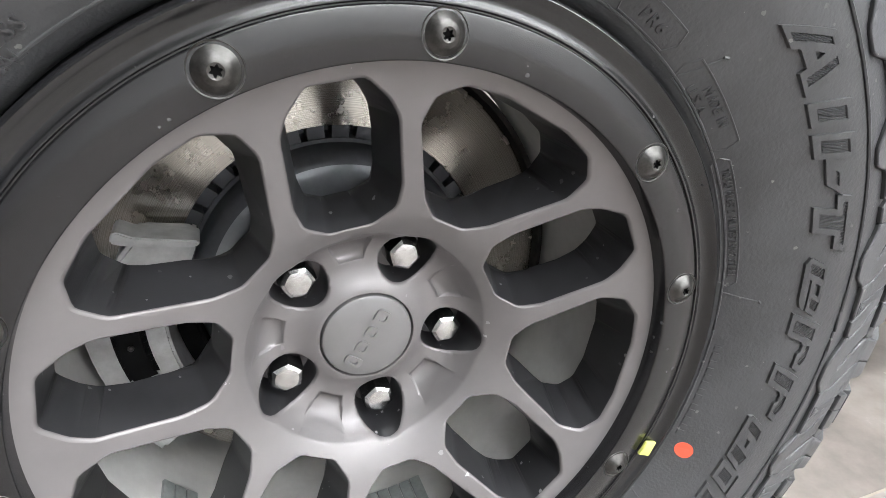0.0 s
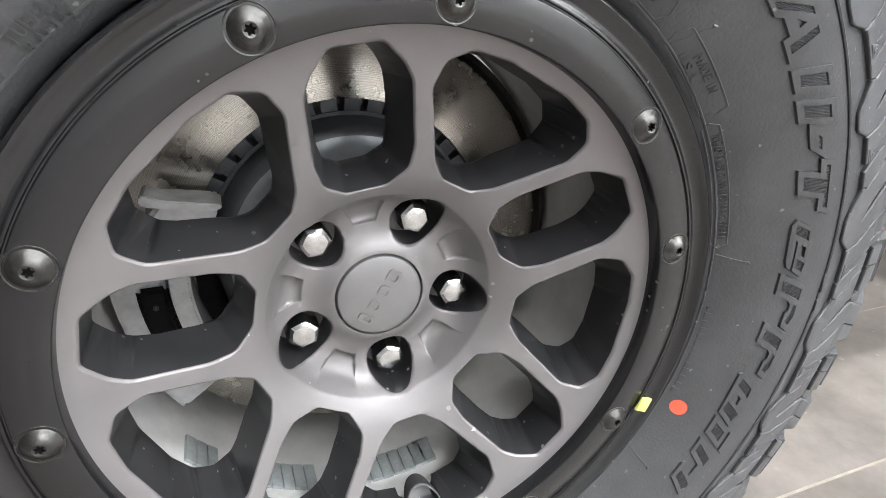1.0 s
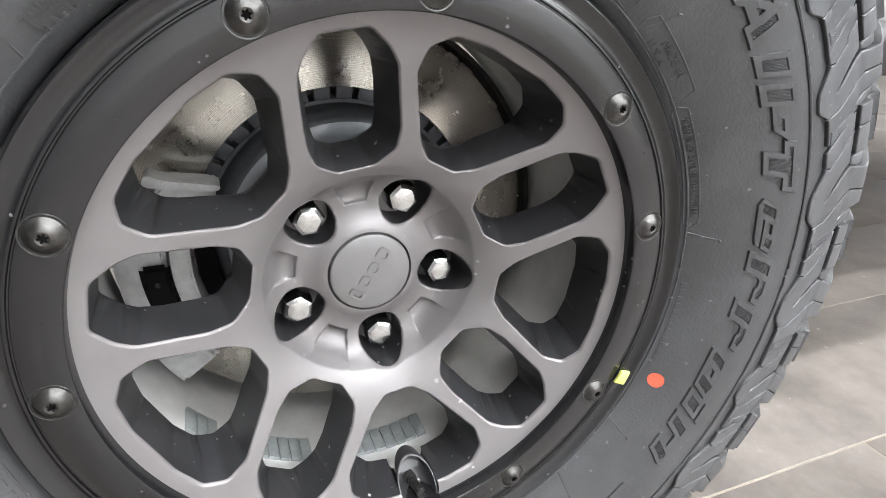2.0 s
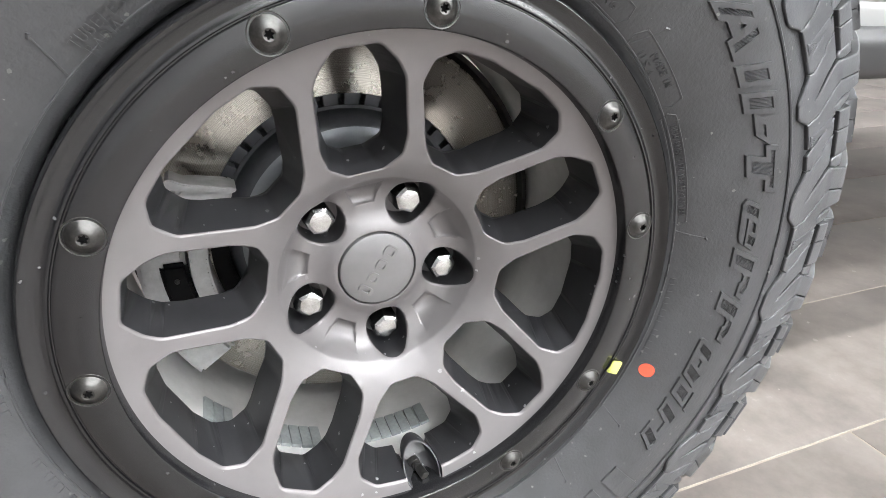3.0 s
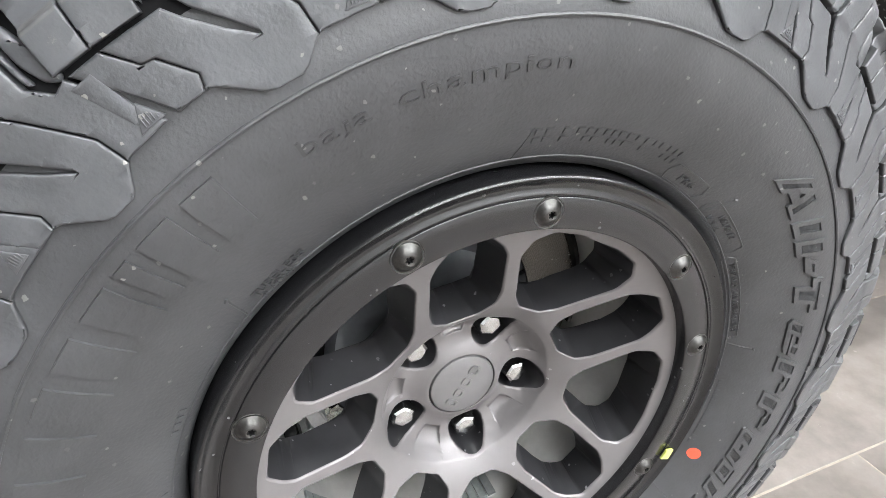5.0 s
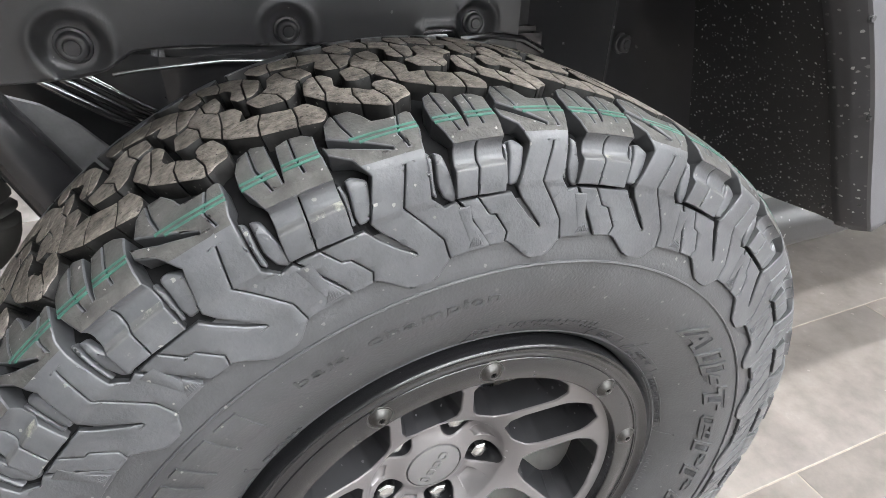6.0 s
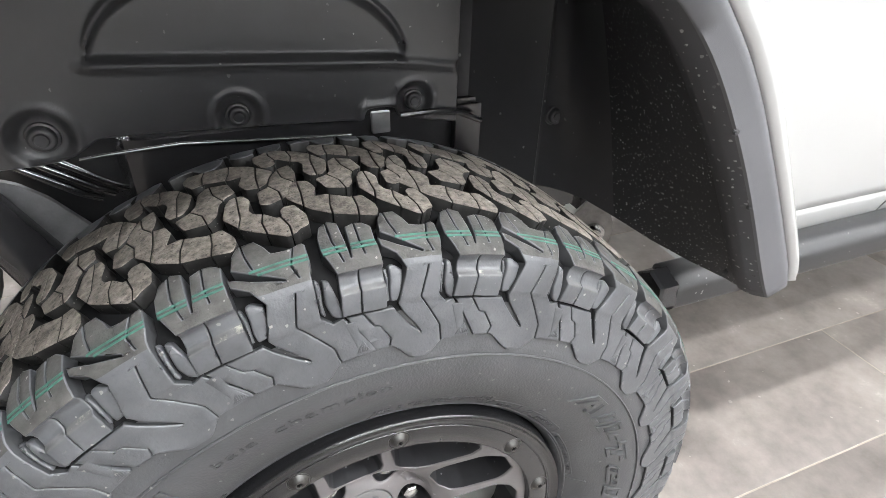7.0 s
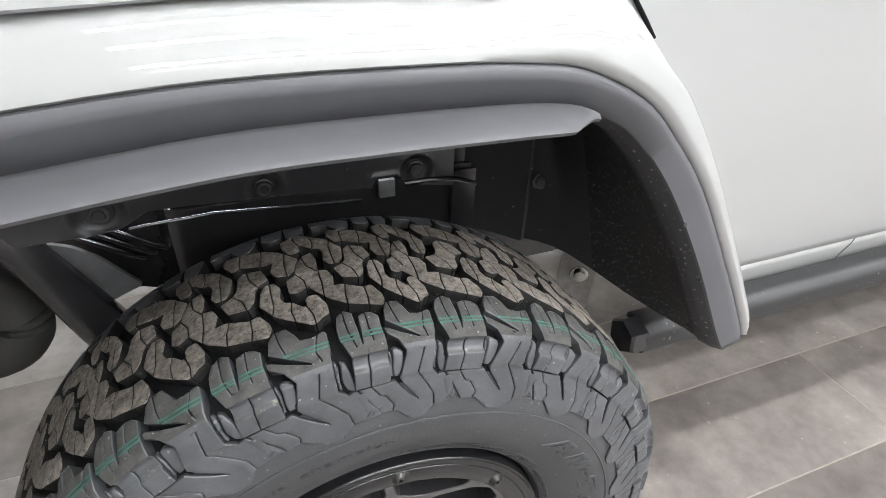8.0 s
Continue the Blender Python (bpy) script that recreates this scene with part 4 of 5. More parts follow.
    part("lug", arc_block(206, 217, 0.1500, 0.1890, 0.132, 0.170), CAST, cal)
    b = arc_block(203, 208, 0.160, 0.175, 0.128, 0.150, 0.002)
    part("clip", b, STEEL_BLACK, cal)


brake()


def weights():
    """Two rows of stick-on balance weights inside the barrel."""
    me = None
    for a0, count in ((-119.5, 5), (-93.2, 7), (-139.5, 3)):
        for i in range(count):
            if me is None:
                bm = bmesh.new()
                box(bm, (-0.0048, 0.084, 0.0), (0.0048, 0.112, 0.0042), bevel=0.0009)
                ob = part("balance_weight", bm, LEAD, rim, "grey stick-on balance weight")
                me = ob.data
            else:
                ob = new("balance_weight", me)
                ob.parent = rim
            a = a0 + i * 3.05
            ob.matrix_basis = Matrix.Translation(polar(0.1972, a, 0)) @ Matrix.Rotation(radians(-a - 90), 4, "Y")


weights()


def valve():
    # a thin-walled cup with a slanting rim, then the stem and its cap
    c = hub_xy(VALVE_R, VALVE_A)
    bm = bmesh.new()
    n = 48
    rings = []
    for rad, lift, _ in ((0.0130, 0.019, False), (0.0163, 0.0012, False), (0.0160, 0.0, False), (0.0152, 0.0, False), (0.0148, 0.0012, False), (0.0140, 0.010, False), (0.0105, 0.018, False), (0.0003, 0.019, False)):
        ring = []
        for i in range(n):
            x, z = c[0] + rad * math.cos(2 * math.pi * i / n), c[1] + rad * math.sin(2 * math.pi * i / n)
            r = math.hypot(x, z - HUB.z)
            rim_y = 0.0050 + max(0.0, 0.2015 - r) * 1.22
            ring.append(bm.verts.new((x, rim_y + lift, z)))
        rings.append(ring)
    for j, (p, q) in enumerate(zip(rings, rings[1:])):
        for i in range(n):
            bm.faces.new((p[i], p[(i + 1) % n], q[(i + 1) % n], q[i])).material_index = 1 if j >= 4 else 0
    bmesh.ops.recalc_face_normals(bm, faces=bm.faces)
    part("valve_pocket", bm, [POCKET, POCKET], rim, angle=50)
    bm = bmesh.new()
    base, tip = polar(0.1885, -83.4, 0.0400), polar(0.1915, -82.0, 0.0185)
    d = tip - base
    cols = (0, 0.24, 0.25, 0.34, 0.35, 0.42, 0.43, 0.50, 0.51, 0.60, 0.61, 0.98, 1.0)
    tube([base + d * t for t in cols], [0.0052, 0.0050, 0.0034, 0.0034, 0.0044, 0.0044, 0.0034, 0.0034, 0.0040, 0.0040, 0.0041, 0.0041, 0.0034], 18, bm)
    part("valve", bm, BOLT, rim, "dark grey metal tyre valve with its cap", angle=30)


valve()


def side_y(r):
    """Where the outer sidewall lies at the radius r."""
    for (ya, ra), (yb, rb) in zip(SKIN[6:], SKIN[7:]):
        if ra >= r >= rb:
            return ya + (yb - ya) * (ra - r) / (ra - rb)
    return SKIN[-1][0]


def wrap(bm, r0, mid_angle, height):
    """Lay flat shapes (x along, y up, z out) on the sidewall round the axle, reading clockwise."""
    for v in bm.verts:
        r = r0 + v.co.y
        a = mid_angle - math.degrees(v.co.x / r0)
        v.co = polar(r, a, side_y(r) - v.co.z * height + 0.0002)


GLYPHS = {}


def glyph(ch, bold):
    """A flat letter, one unit high, from the built-in font."""
    if (ch, bold) not in GLYPHS:
        cu = bpy.data.curves.new("glyph", "FONT")
        cu.body = ch
        cu.extrude = 0.5
        cu.offset = bold
        cu.resolution_u = 3
        ob = new("glyph", cu)
        me = baked(ob, "glyph")
        bpy.data.curves.remove(cu)
        GLYPHS[(ch, bold)] = me
    return GLYPHS[(ch, bold)]


def letter(ch, r, angle, tall, wide, height, mat, bold=0.0, name="letter", parent=None):
    bm = bmesh.new()
    bm.from_mesh(glyph(ch, bold))
    if not bm.verts:
        bm.free()
        return
    xs = [v.co.x for v in bm.verts]
    ys = [v.co.y for v in bm.verts]
    x0, x1, y0, y1 = min(xs), max(xs), min(ys), max(ys)
    for v in bm.verts:
        v.co.x = ((v.co.x - x0) / max(x1 - x0, 1e-6) - 0.5) * wide
        v.co.y = (v.co.y - y0) / max(y1 - y0, 1e-6) * tall
        v.co.z = v.co.z + 0.5
    bmesh.ops.subdivide_edges(bm, edges=[e for e in bm.edges if e.calc_length() > 0.012], cuts=2)
    wrap(bm, r, angle, height)
    return part(name, bm, mat, parent or tyre, smooth=False)


def line_of_text(text, r, a_start, a_end, tall, height, mat):
    widths = {"I": 0.35, "i": 0.35, "l": 0.35, ".": 0.3, " ": 0.55, "M": 1.2, "-": 0.5, "j": 0.45, "m": 1.3, "+": 0.8}
    total = sum(widths.get(c, 0.85) for c in text)
    run = 0.0
    span = a_start - a_end
    for c in text:
        w = widths.get(c, 0.85)
        a = a_start - span * (run + w / 2) / total
        run += w
        if c == " ":
            continue
        low = 1.0 if c.isupper() or c.isdigit() or c in "lhbdi" else 0.72
        dy = 0.0
        if c in "pj":
            dy, low = -0.25 * tall, 0.97
        if c == ".":
            low = 0.2
        if c in "-+":
            low, dy = 0.25 if c == "-" else 0.6, 0.4 * tall if c == "-" else 0.2 * tall
        letter(c, r + dy, a, tall * low, radians(span) * r * w / total * 0.78, height, mat)


def plain_bar(r0, r1, a0, a1, height, mat, name="raised_bar"):
    """A plain raised bar on the sidewall."""
    bm = bmesh.new()
    n = max(2, int(abs(a0 - a1) / 1.5))
    m = max(1, int((r1 - r0) / 0.008))
    grid = [[bm.verts.new(polar(r0 + (r1 - r0) * j / m, a0 + (a1 - a0) * i / n, side_y(r0 + (r1 - r0) * j / m) - height)) for j in range(m + 1)] for i in range(n + 1)]
    for p, q in zip(grid, grid[1:]):
        for j in range(m):
            bm.faces.new((p[j], p[j + 1], q[j + 1], q[j]))
    ext = bmesh.ops.extrude_edge_only(bm, edges=[e for e in bm.edges if e.is_boundary])
    for v in (g for g in ext["geom"] if isinstance(g, bmesh.types.BMVert)):
        v.co.y += height + 0.0006
    bmesh.ops.recalc_face_normals(bm, faces=bm.faces)
    return part(name, bm, mat, tyre, smooth=False)


def ridge(points, width, height, name, mat):
    """A fine raised line on the sidewall through (r, angle) points."""
    bm = bmesh.new()
    tube([polar(r, a, side_y(r) - height * 0.3) for r, a in points], width, 6, bm)
    return part(name, bm, mat, tyre)


# plates of the large letters, (along, up) in shares of the letter's box: outline, holes, sunk panels
PLATES = {
    "A": ([(0, 0), (.255, 1), (.70, 1), (1, 0), (.67, 0), (.63, .17), (.37, .17), (.32, 0)], [[(.43, .42), (.49, .62), (.55, .42)]], [[(.12, .10), (.32, .86), (.42, .86), (.24, .10)], [(.56, .86), (.66, .86), (.87, .10), (.75, .10)]]),
    "l": ([(0, 0), (0, 1), (1, 1), (1, 0)], [], [[(.24, .16), (.24, .86), (.76, .86), (.76, .16)]]),
    "-": ([(0, 0), (0, 1), (1, 1), (1, 0)], [], [[(.25, .52), (.25, .72), (.75, .72), (.75, .52)]]),
    "T": ([(0, .58), (0, 1), (1, 1), (1, .58), (.75, .58), (.75, 0), (.26, 0), (.26, .58)], [], [[(.10, .74), (.10, .88), (.90, .88), (.90, .74), (.64, .74), (.64, .14), (.37, .14), (.37, .74)]]),
    "e": ([(.16, 0), (0, .18), (0, .80), (.12, 1), (.80, 1), (1, .80), (1, .36), (.40, .36), (.40, .27), (1, .27), (1, .10), (.88, 0)], [[(.42, .56), (.42, .76), (.62, .76), (.62, .56)]], [[(.09, .20), (.09, .80), (.28, .80), (.28, .20)], [(.72, .48), (.72, .86), (.90, .80), (.90, .48)]]),
    "r": ([(0, 0), (0, 1), (.70, 1), (.92, .80), (.92, .52), (.64, .52), (.58, .60), (.46, .60), (.42, .52), (.42, 0)], [], [[(.10, .12), (.10, .86), (.31, .86), (.31, .12)], [(.42, .70), (.42, .86), (.66, .86), (.80, .76), (.80, .62), (.70, .62), (.62, .70)]]),
    "a": ([(.08, 0), (0, .15), (0, .80), (.16, 1), (.70, 1), (1, .80), (1, 0)], [[(.42, .36), (.42, .58), (.58, .58), (.58, .36)]], [[(.68, .10), (.68, .86), (.90, .74), (.90, .10)], [(.10, .18), (.10, .80), (.30, .86), (.30, .18)]]),
    "i": ([(0, 0), (0, .74), (1, .74), (1, 0)], [], [[(.24, .14), (.24, .60), (.76, .60), (.76, .14)]]),
    "n": ([(0, 0), (0, 1), (.75, 1), (1, .80), (1, 0), (.64, 0), (.64, .60), (.36, .60), (.36, 0)], [], [[(.08, .12), (.08, .86), (.26, .86), (.26, .12)], [(.73, .12), (.73, .80), (.82, .84), (.91, .76), (.91, .12)]]),
}


def outlined_letter(ch, a0, wide, r0, r1, lean=2.35, height=0.0021):
    """A raised letter plate with sunk panels that hold fine upright ribs; the letters lean forward."""
    def put(bm, p, h):
        r = r0 + (r1 - r0) * p[1]
        return bm.verts.new(polar(r, a0 - wide * p[0] - lean * p[1], side_y(r) - h))

    def fine(loop):
        out = []
        for i, p in enumerate(loop):
            q = loop[(i + 1) % len(loop)]
            out += [(p[0] + (q[0] - p[0]) * k / 4, p[1] + (q[1] - p[1]) * k / 4) for k in range(4)]
        return out

    outline, holes, panels = PLATES[ch]
    pieces = [(outline, holes, panels)]
    if ch == "i":
        pieces.append(([(0, .84), (0, 1), (1, 1), (1, .84)], [], []))
    bm = bmesh.new()
    for outline, holes, panels in pieces:
        loops = [fine(loop) for loop in [outline] + holes + panels]
        mid = [(0.5, 0.5)] + [(sum(p[0] for p in l) / len(l), sum(p[1] for p in l) / len(l)) for l in loops[1:]]
        tops = [[put(bm, p, height) for p in loop] for loop in loops]
        flat = [v for ring in tops for v in ring]
        for tri in geometry.tessellate_polygon([[Vector((p[0], p[1], 0)) for p in loop] for loop in loops]):
            bm.faces.new([flat[i] for i in tri])
        for n, (loop, ring) in enumerate(zip(loops, tops)):
            c, grow = mid[n], 0.03 if n == 0 else -0.05
            deep = height * 0.45 if n > len(holes) else -0.0004
            low = [put(bm, (p[0] + (p[0] - c[0]) * grow, p[1] + (p[1] - c[1]) * grow), deep) for p in loop]
            for i in range(len(loop)):
                bm.faces.new((ring[i], ring[(i + 1) % len(loop)], low[(i + 1) % len(loop)], low[i]))
            if n > len(holes):
                for tri in geometry.tessellate_polygon([[Vector((p[0], p[1], 0)) for p in loop]]):
                    bm.faces.new([low[i] for i in tri])
                # ribs across the panel
                step = 0.0011 / (radians(wide) * r0)
                us = [p[0] for p in loop]
                u = min(us) + step
                while u < max(us) - step * 0.7:
                    cross = sorted(p[1] + (q[1] - p[1]) * (u - p[0]) / (q[0] - p[0]) for p, q in zip(loop, loop[1:] + loop[:1]) if (p[0] > u) != (q[0] > u))
                    for v0, v1 in zip(cross[::2], cross[1::2]):
                        rows = [v0 + (v1 - v0) * (0.06 + 0.88 * k / 4) for k in range(5)]
                        bars = [[put(bm, (u + d * step, v), h) for d, h in ((-.30, deep - 0.0001), (-.10, height * 0.85), (.10, height * 0.85), (.30, deep - 0.0001))] for v in rows]
                        for a, b in zip(bars, bars[1:]):
                            for k in range(3):
                                bm.faces.new((a[k], a[k + 1], b[k + 1], b[k]))
                    u += step
    bmesh.ops.recalc_face_normals(bm, faces=bm.faces)
    part("outlined_letter", bm, RUBBER, tyre, smooth=False)


def tyre_marks():
    for ch, a0, wide, r0, r1 in (("A", 46.4, 10.0, .2966, .3222), ("l", 35.4, 3.4, .2964, .3228), ("l", 31.0, 3.4, .2960, .3232), ("-", 27.0, 3.7, .3030, .3145), ("T", 22.6, 7.7, .2950, .3222),
                                 ("e", 13.2, 8.0, .2938, .3115), ("r", 4.0, 8.6, .2926, .3170), ("r", -4.5, 8.6, .2918, .3155), ("a", -13.6, 8.2, .2900, .3095), ("i", -22.6, 3.5, .2896, .3150), ("n", -27.3, 8.6, .2890, .3110)):
        outlined_letter(ch, a0, wide, r0, r1)
    line_of_text("champion", 0.3085, 107.8, 88.2, 0.0084, 0.0010, RUBBER_LETTER)
    line_of_text("baja", 0.3085, 118.0, 110.2, 0.0084, 0.0010, RUBBER_LETTER)
    line_of_text("TUBELESS", 0.2522, 133.5, 124.5, 0.0058, 0.0017, RUBBER)
    line_of_text("RADIAL", 0.2458, 133.0, 126.5, 0.0052, 0.0017, RUBBER)
    line_of_text("MADE IN", 0.2540, 44.5, 37.5, 0.0046, 0.0015, RUBBER)
    line_of_text("U.S.A.", 0.2478, 46.0, 40.5, 0.0044, 0.0015, RUBBER)
    line_of_text("TREAD PLIES 2 POLYESTER+2 STEEL", 0.2490, 30.5, 10.5, 0.0040, 0.0015, RUBBER)
    line_of_text("PR6", 0.2525, 59.5, 55.0, 0.0055, 0.0015, RUBBER)
    # frames round the small print
    for a0, a1, r0, r1 in ((48.5, 34.5, .2460, .2610), (31.8, 9.5, .2450, .2545), (62, 53, .2490, .2625)):
        for r in (r0, r1):
            ridge([(r, a0 + (a1 - a0) * i / 10) for i in range(11)], 0.0006, 0.0008, "moulded_line", RUBBER)
        for a in (a0, a1):
            ridge([(r0, a), ((r0 + r1) / 2, a + (0.8 if a == a0 else -0.8)), (r1, a)], 0.0006, 0.0008, "moulded_line", RUBBER)
    # fine moulded spokes with a bead at the end
    for a in (135.0, 46.8, 6.0, -37.0, -53.0, 178.0, 91.0):
        ridge([(0.2485, a + 1.5), (0.2570, a + 0.8), (0.2695, a)], 0.0006, 0.0010, "moulded_line", RUBBER)
        ridge([(0.2690, a + 0.2), (0.2705, a - 0.3)], 0.0012, 0.0010, "moulded_bead", RUBBER)
    # line round the sidewall below the lugs
    ridge([(0.3365, i * 3.0) for i in range(121)], 0.0013, 0.0012, "moulded_ring", RUBBER)
    ridge([(0.2475, i * 3.0) for i in range(121)], 0.0009, 0.0004, "bead_line", RUBBER)
    # the maker's name and the sizes stand as plain bars
    for a, w in ((126.5, 3.4), (131.5, 3.6), (135.5, 1.6), (139.5, 3.6), (145, 3.6), (150.5, 3.6), (156, 3.6), (161.5, 3.6), (167.0, 3.6), (172.5, 3.6)):
        plain_bar(0.2960, 0.3280, a + w / 2, a - w / 2, 0.0018, RUBBER)
    for a, w in ((-46, 4.0), (-51.5, 2.5), (-57, 4.0), (-66, 4.5), (-72.5, 4.5)):
        plain_bar(0.2930, 0.3260, a + w / 2, a - w / 2, 0.0018, RUBBER)
    rnd = random.Random(5)
    a = 90.5
    while a > 63:
        w = rnd.uniform(0.7, 1.3)
        plain_bar(0.2660, 0.2700, a, a - w, 0.0010, RUBBER)
        if rnd.random() < 0.8:
            plain_bar(0.2600, 0.2635, a, a - w, 0.0010, RUBBER)
        a -= w + (0.5 if rnd.random() < 0.8 else 1.5)
    for start, end in ((-3, -14), (-15, -21), (158, 153), (176, 170), (-174, -186), (195, 208)):
        a = start
        while a > end if end < start else a < end:
            w = rnd.uniform(0.7, 1.2)
            plain_bar(0.2505, 0.2545, a, a - w, 0.0011, RUBBER)
            a += (-1 if end < start else 1) * (w + 0.5)
    # red dot
    bm = bmesh.new()
    ring = [bm.verts.new(polar(0.2615 + 0.0066 * math.sin(t * math.pi / 14), -24.0 + math.degrees(0.0066 * math.cos(t * math.pi / 14) / 0.2615), 0)) for t in range(28)]
    for v in ring:
        r = math.hypot(v.co.x, v.co.z - HUB.z)
        v.co.y = side_y(r) - 0.0005
    bm.faces.new(ring)
    bmesh.ops.recalc_face_normals(bm, faces=bm.faces)
    ext = bmesh.ops.extrude_edge_only(bm, edges=list(bm.edges))
    for v in (g for g in ext["geom"] if isinstance(g, bmesh.types.BMVert)):
        v.co.y += 0.001
    part("red_dot", bm, RED, tyre, "red painted balance dot", smooth=False)
    # yellow tab on the lip
    bm = bmesh.new()
    box(bm, (-0.0070, -0.0016, -0.0085), (0.0070, 0.0016, 0.0085), bevel=0.0016)
    bmesh.ops.subdivide_edges(bm, edges=list(bm.edges), cuts=1)
    for v in bm.verts:
        v.co += Vector((noise.noise(v.co * 180), 0.4 * noise.noise(v.co * 130 + Vector((3, 1, 2))), noise.noise(v.co * 160 + Vector((7, 7, 1))))) * 0.0016
        v.co.y += 0.008 * (v.co.z / 0.0095) * 0.15
    ob = part("yellow_tab", bm, YELLOW, rim, "lime yellow painted tab on the ring lip")
    ob.matrix_basis = Matrix.Translation(polar(0.2290, -25.6, -0.0010)) @ Matrix.Rotation(radians(25.2 - 90 + 180), 4, "Y")


def rail():
    ob = new("rock_rail")
    ob.parent = car
    ob["label"] = "grey coated tubular side rail with a black end cap"
    pts = rounded([(-0.031, -0.021), (-0.021, -0.031), (0.021, -0.031), (0.033, -0.007), (0.028, 0.028), (-0.014, 0.031), (-0.031, 0.014)], 0.008, 3)
    bm = bmesh.new()
    ends = [[bm.verts.new((x, 0.165 + p[0], 0.590 + p[1])) for p in pts] for x in (0.504, 3.2)]
    n = len(pts)
    for i in range(n):
        bm.faces.new((ends[0][i], ends[0][(i + 1) % n], ends[1][(i + 1) % n], ends[1][i]))
    bm.faces.new(ends[0][::-1])
    bm.faces.new(ends[1])
    bmesh.ops.recalc_face_normals(bm, faces=bm.faces)
    part("tube", bm, RAIL, ob, angle=40)
    bm = bmesh.new()
    pts = [(0.037 * math.cos(math.pi / 3 * k + 0.4), 0.037 * math.sin(math.pi / 3 * k + 0.4)) for k in range(6)]
    ends = [[bm.verts.new((x, 0.165 + p[0] * s, 0.590 + p[1] * s)) for p in pts] for x, s in ((0.474, 0.84), (0.479, 0.93), (0.506, 0.95))]
    for a, b in zip(ends, ends[1:]):
        for i in range(6):
            bm.faces.new((a[i], a[(i + 1) % 6], b[(i + 1) % 6], b[i]))
    bm.faces.new(ends[0])
    bmesh.ops.recalc_face_normals(bm, faces=bm.faces)
    part("end_cap", bm, STEEL_BLACK, ob, "black plastic end cap", angle=20)


rail()


def underbody():
    bm = bmesh.new()
    for plan, z0 in (([(0.50, 0.418), (-0.150, 0.418), (-0.185, 0.421), (-0.205, 0.432), (-0.205, 0.52), (0.50, 0.52)], 0.60), ([(-0.204, 0.432), (-0.222, 0.448), (-0.270, 0.470), (-0.36, 0.50), (-1.2, 0.52), (-1.2, 0.62), (-0.36, 0.60), (-0.204, 0.52)], 0.660)):
        low = [bm.verts.new((x, y, z0)) for x, y in plan]
        high = [bm.verts.new((x, y, 0.828)) for x, y in plan]
        bm.faces.new(low)
        bm.faces.new(high[::-1])
        for k in range(len(plan)):
            bm.faces.new((low[k], low[(k + 1) % len(plan)], high[(k + 1) % len(plan)], high[k]))
    bmesh.ops.recalc_face_normals(bm, faces=bm.faces)
    bmesh.ops.bevel(bm, geom=[e for e in bm.edges if abs(e.verts[0].co.z - e.verts[1].co.z) < 1e-6], offset=0.008, segments=2, affect="EDGES")
    part("frame_rail", bm, STEEL_BLACK, car, "glossy black coated frame rail")
    # bright bar drawn as the highlight along the rail's black edge
    part("frame_edge", tube([(-0.252, 0.404, 0.811), (-0.225, 0.400, 0.815), (-0.135, 0.400, 0.8185), (-0.02, 0.400, 0.8095), (0.088, 0.402, 0.8015)], 0.0022, 10), HIGHLIGHT_METAL, car)
    # sloping links and pipes ahead of the axle
    part("damper", tube([(-0.435, 0.42, 0.87), (-0.392, 0.42, 0.79), (-0.332, 0.42, 0.65), (-0.285, 0.42, 0.54)], [0.026, 0.028, 0.037, 0.038], 20), STEEL_BLACK, car, "black damper body")
    bm = bmesh.new()
    prism(bm, rounded([(-0.405, 0.800), (-0.372, 0.790), (-0.337, 0.775), (-0.308, 0.750), (-0.262, 0.690), (-0.290, 0.680), (-0.325, 0.665), (-0.365, 0.715)], 0.006, 2), 0.438, 0.446)
    part("spring_bracket", bm, RAW_TAB, car, "dark grey steel bracket plate")
    for k in range(3):
        o = Vector((0.011 + 0.016 * k, 0.004 * k, 0.003 * k))
        part("brake_pipe", tube([Vector((-0.350, 0.410, 0.822)) + o, Vector((-0.327, 0.412, 0.803)) + o, Vector((-0.276, 0.420, 0.760)) + o, Vector((-0.258, 0.432, 0.744)) + o], 0.0052, 12), HIGHLIGHT_METAL, car, "black pipe drawn in pale metal to hold its highlights")
    part("dust_boot", tube([(-0.517 + 0.060 * math.cos(radians(a)), 0.50, 0.630 + 0.060 * math.sin(radians(a))) for a in range(-140, 90, 10)], 0.044, 16), BOOT, car, "dusty grey rubber boot")
    bm = bmesh.new()
    tube([(-0.70, 0.47, 0.76), (-0.61, 0.47, 0.73), (-0.545, 0.48, 0.69), (-0.515, 0.49, 0.63)], [0.05, 0.06, 0.06, 0.045], 18, bm)
    part("steering_boot", bm, DARKENED_RUBBER, car)
    part("axle_tube", tube([(0.0, 0.21, 0.43), (0.0, 0.30, 0.43), (0.0, 0.9, 0.42)], [0.06, 0.045, 0.045], 20), STEEL_BLACK, car, "black axle tube")
    part("control_arm", tube([(0.02, 0.36, 0.37), (0.25, 0.40, 0.40), (0.45, 0.55, 0.43)], 0.024, 14), STEEL_BLACK, car)
    # raw bracket with a bolt behind the wheel
    bm = bmesh.new()
    m = pose(0.552, 0.405, 0.548, 0, 0, -30)
    vs = prism(bm, rounded([(-0.046, -0.095), (-0.044, 0.030), (-0.020, 0.064), (0.020, 0.046), (0.033, 0.018), (0.028, -0.095)], 0.006, 2), -0.004, 0.004)
    bmesh.ops.transform(bm, matrix=m, verts=vs)
    br = part("body_mount_bracket", bm, BRACKET, car, "raw grey steel bracket with a bolt")
    bm = bmesh.new()
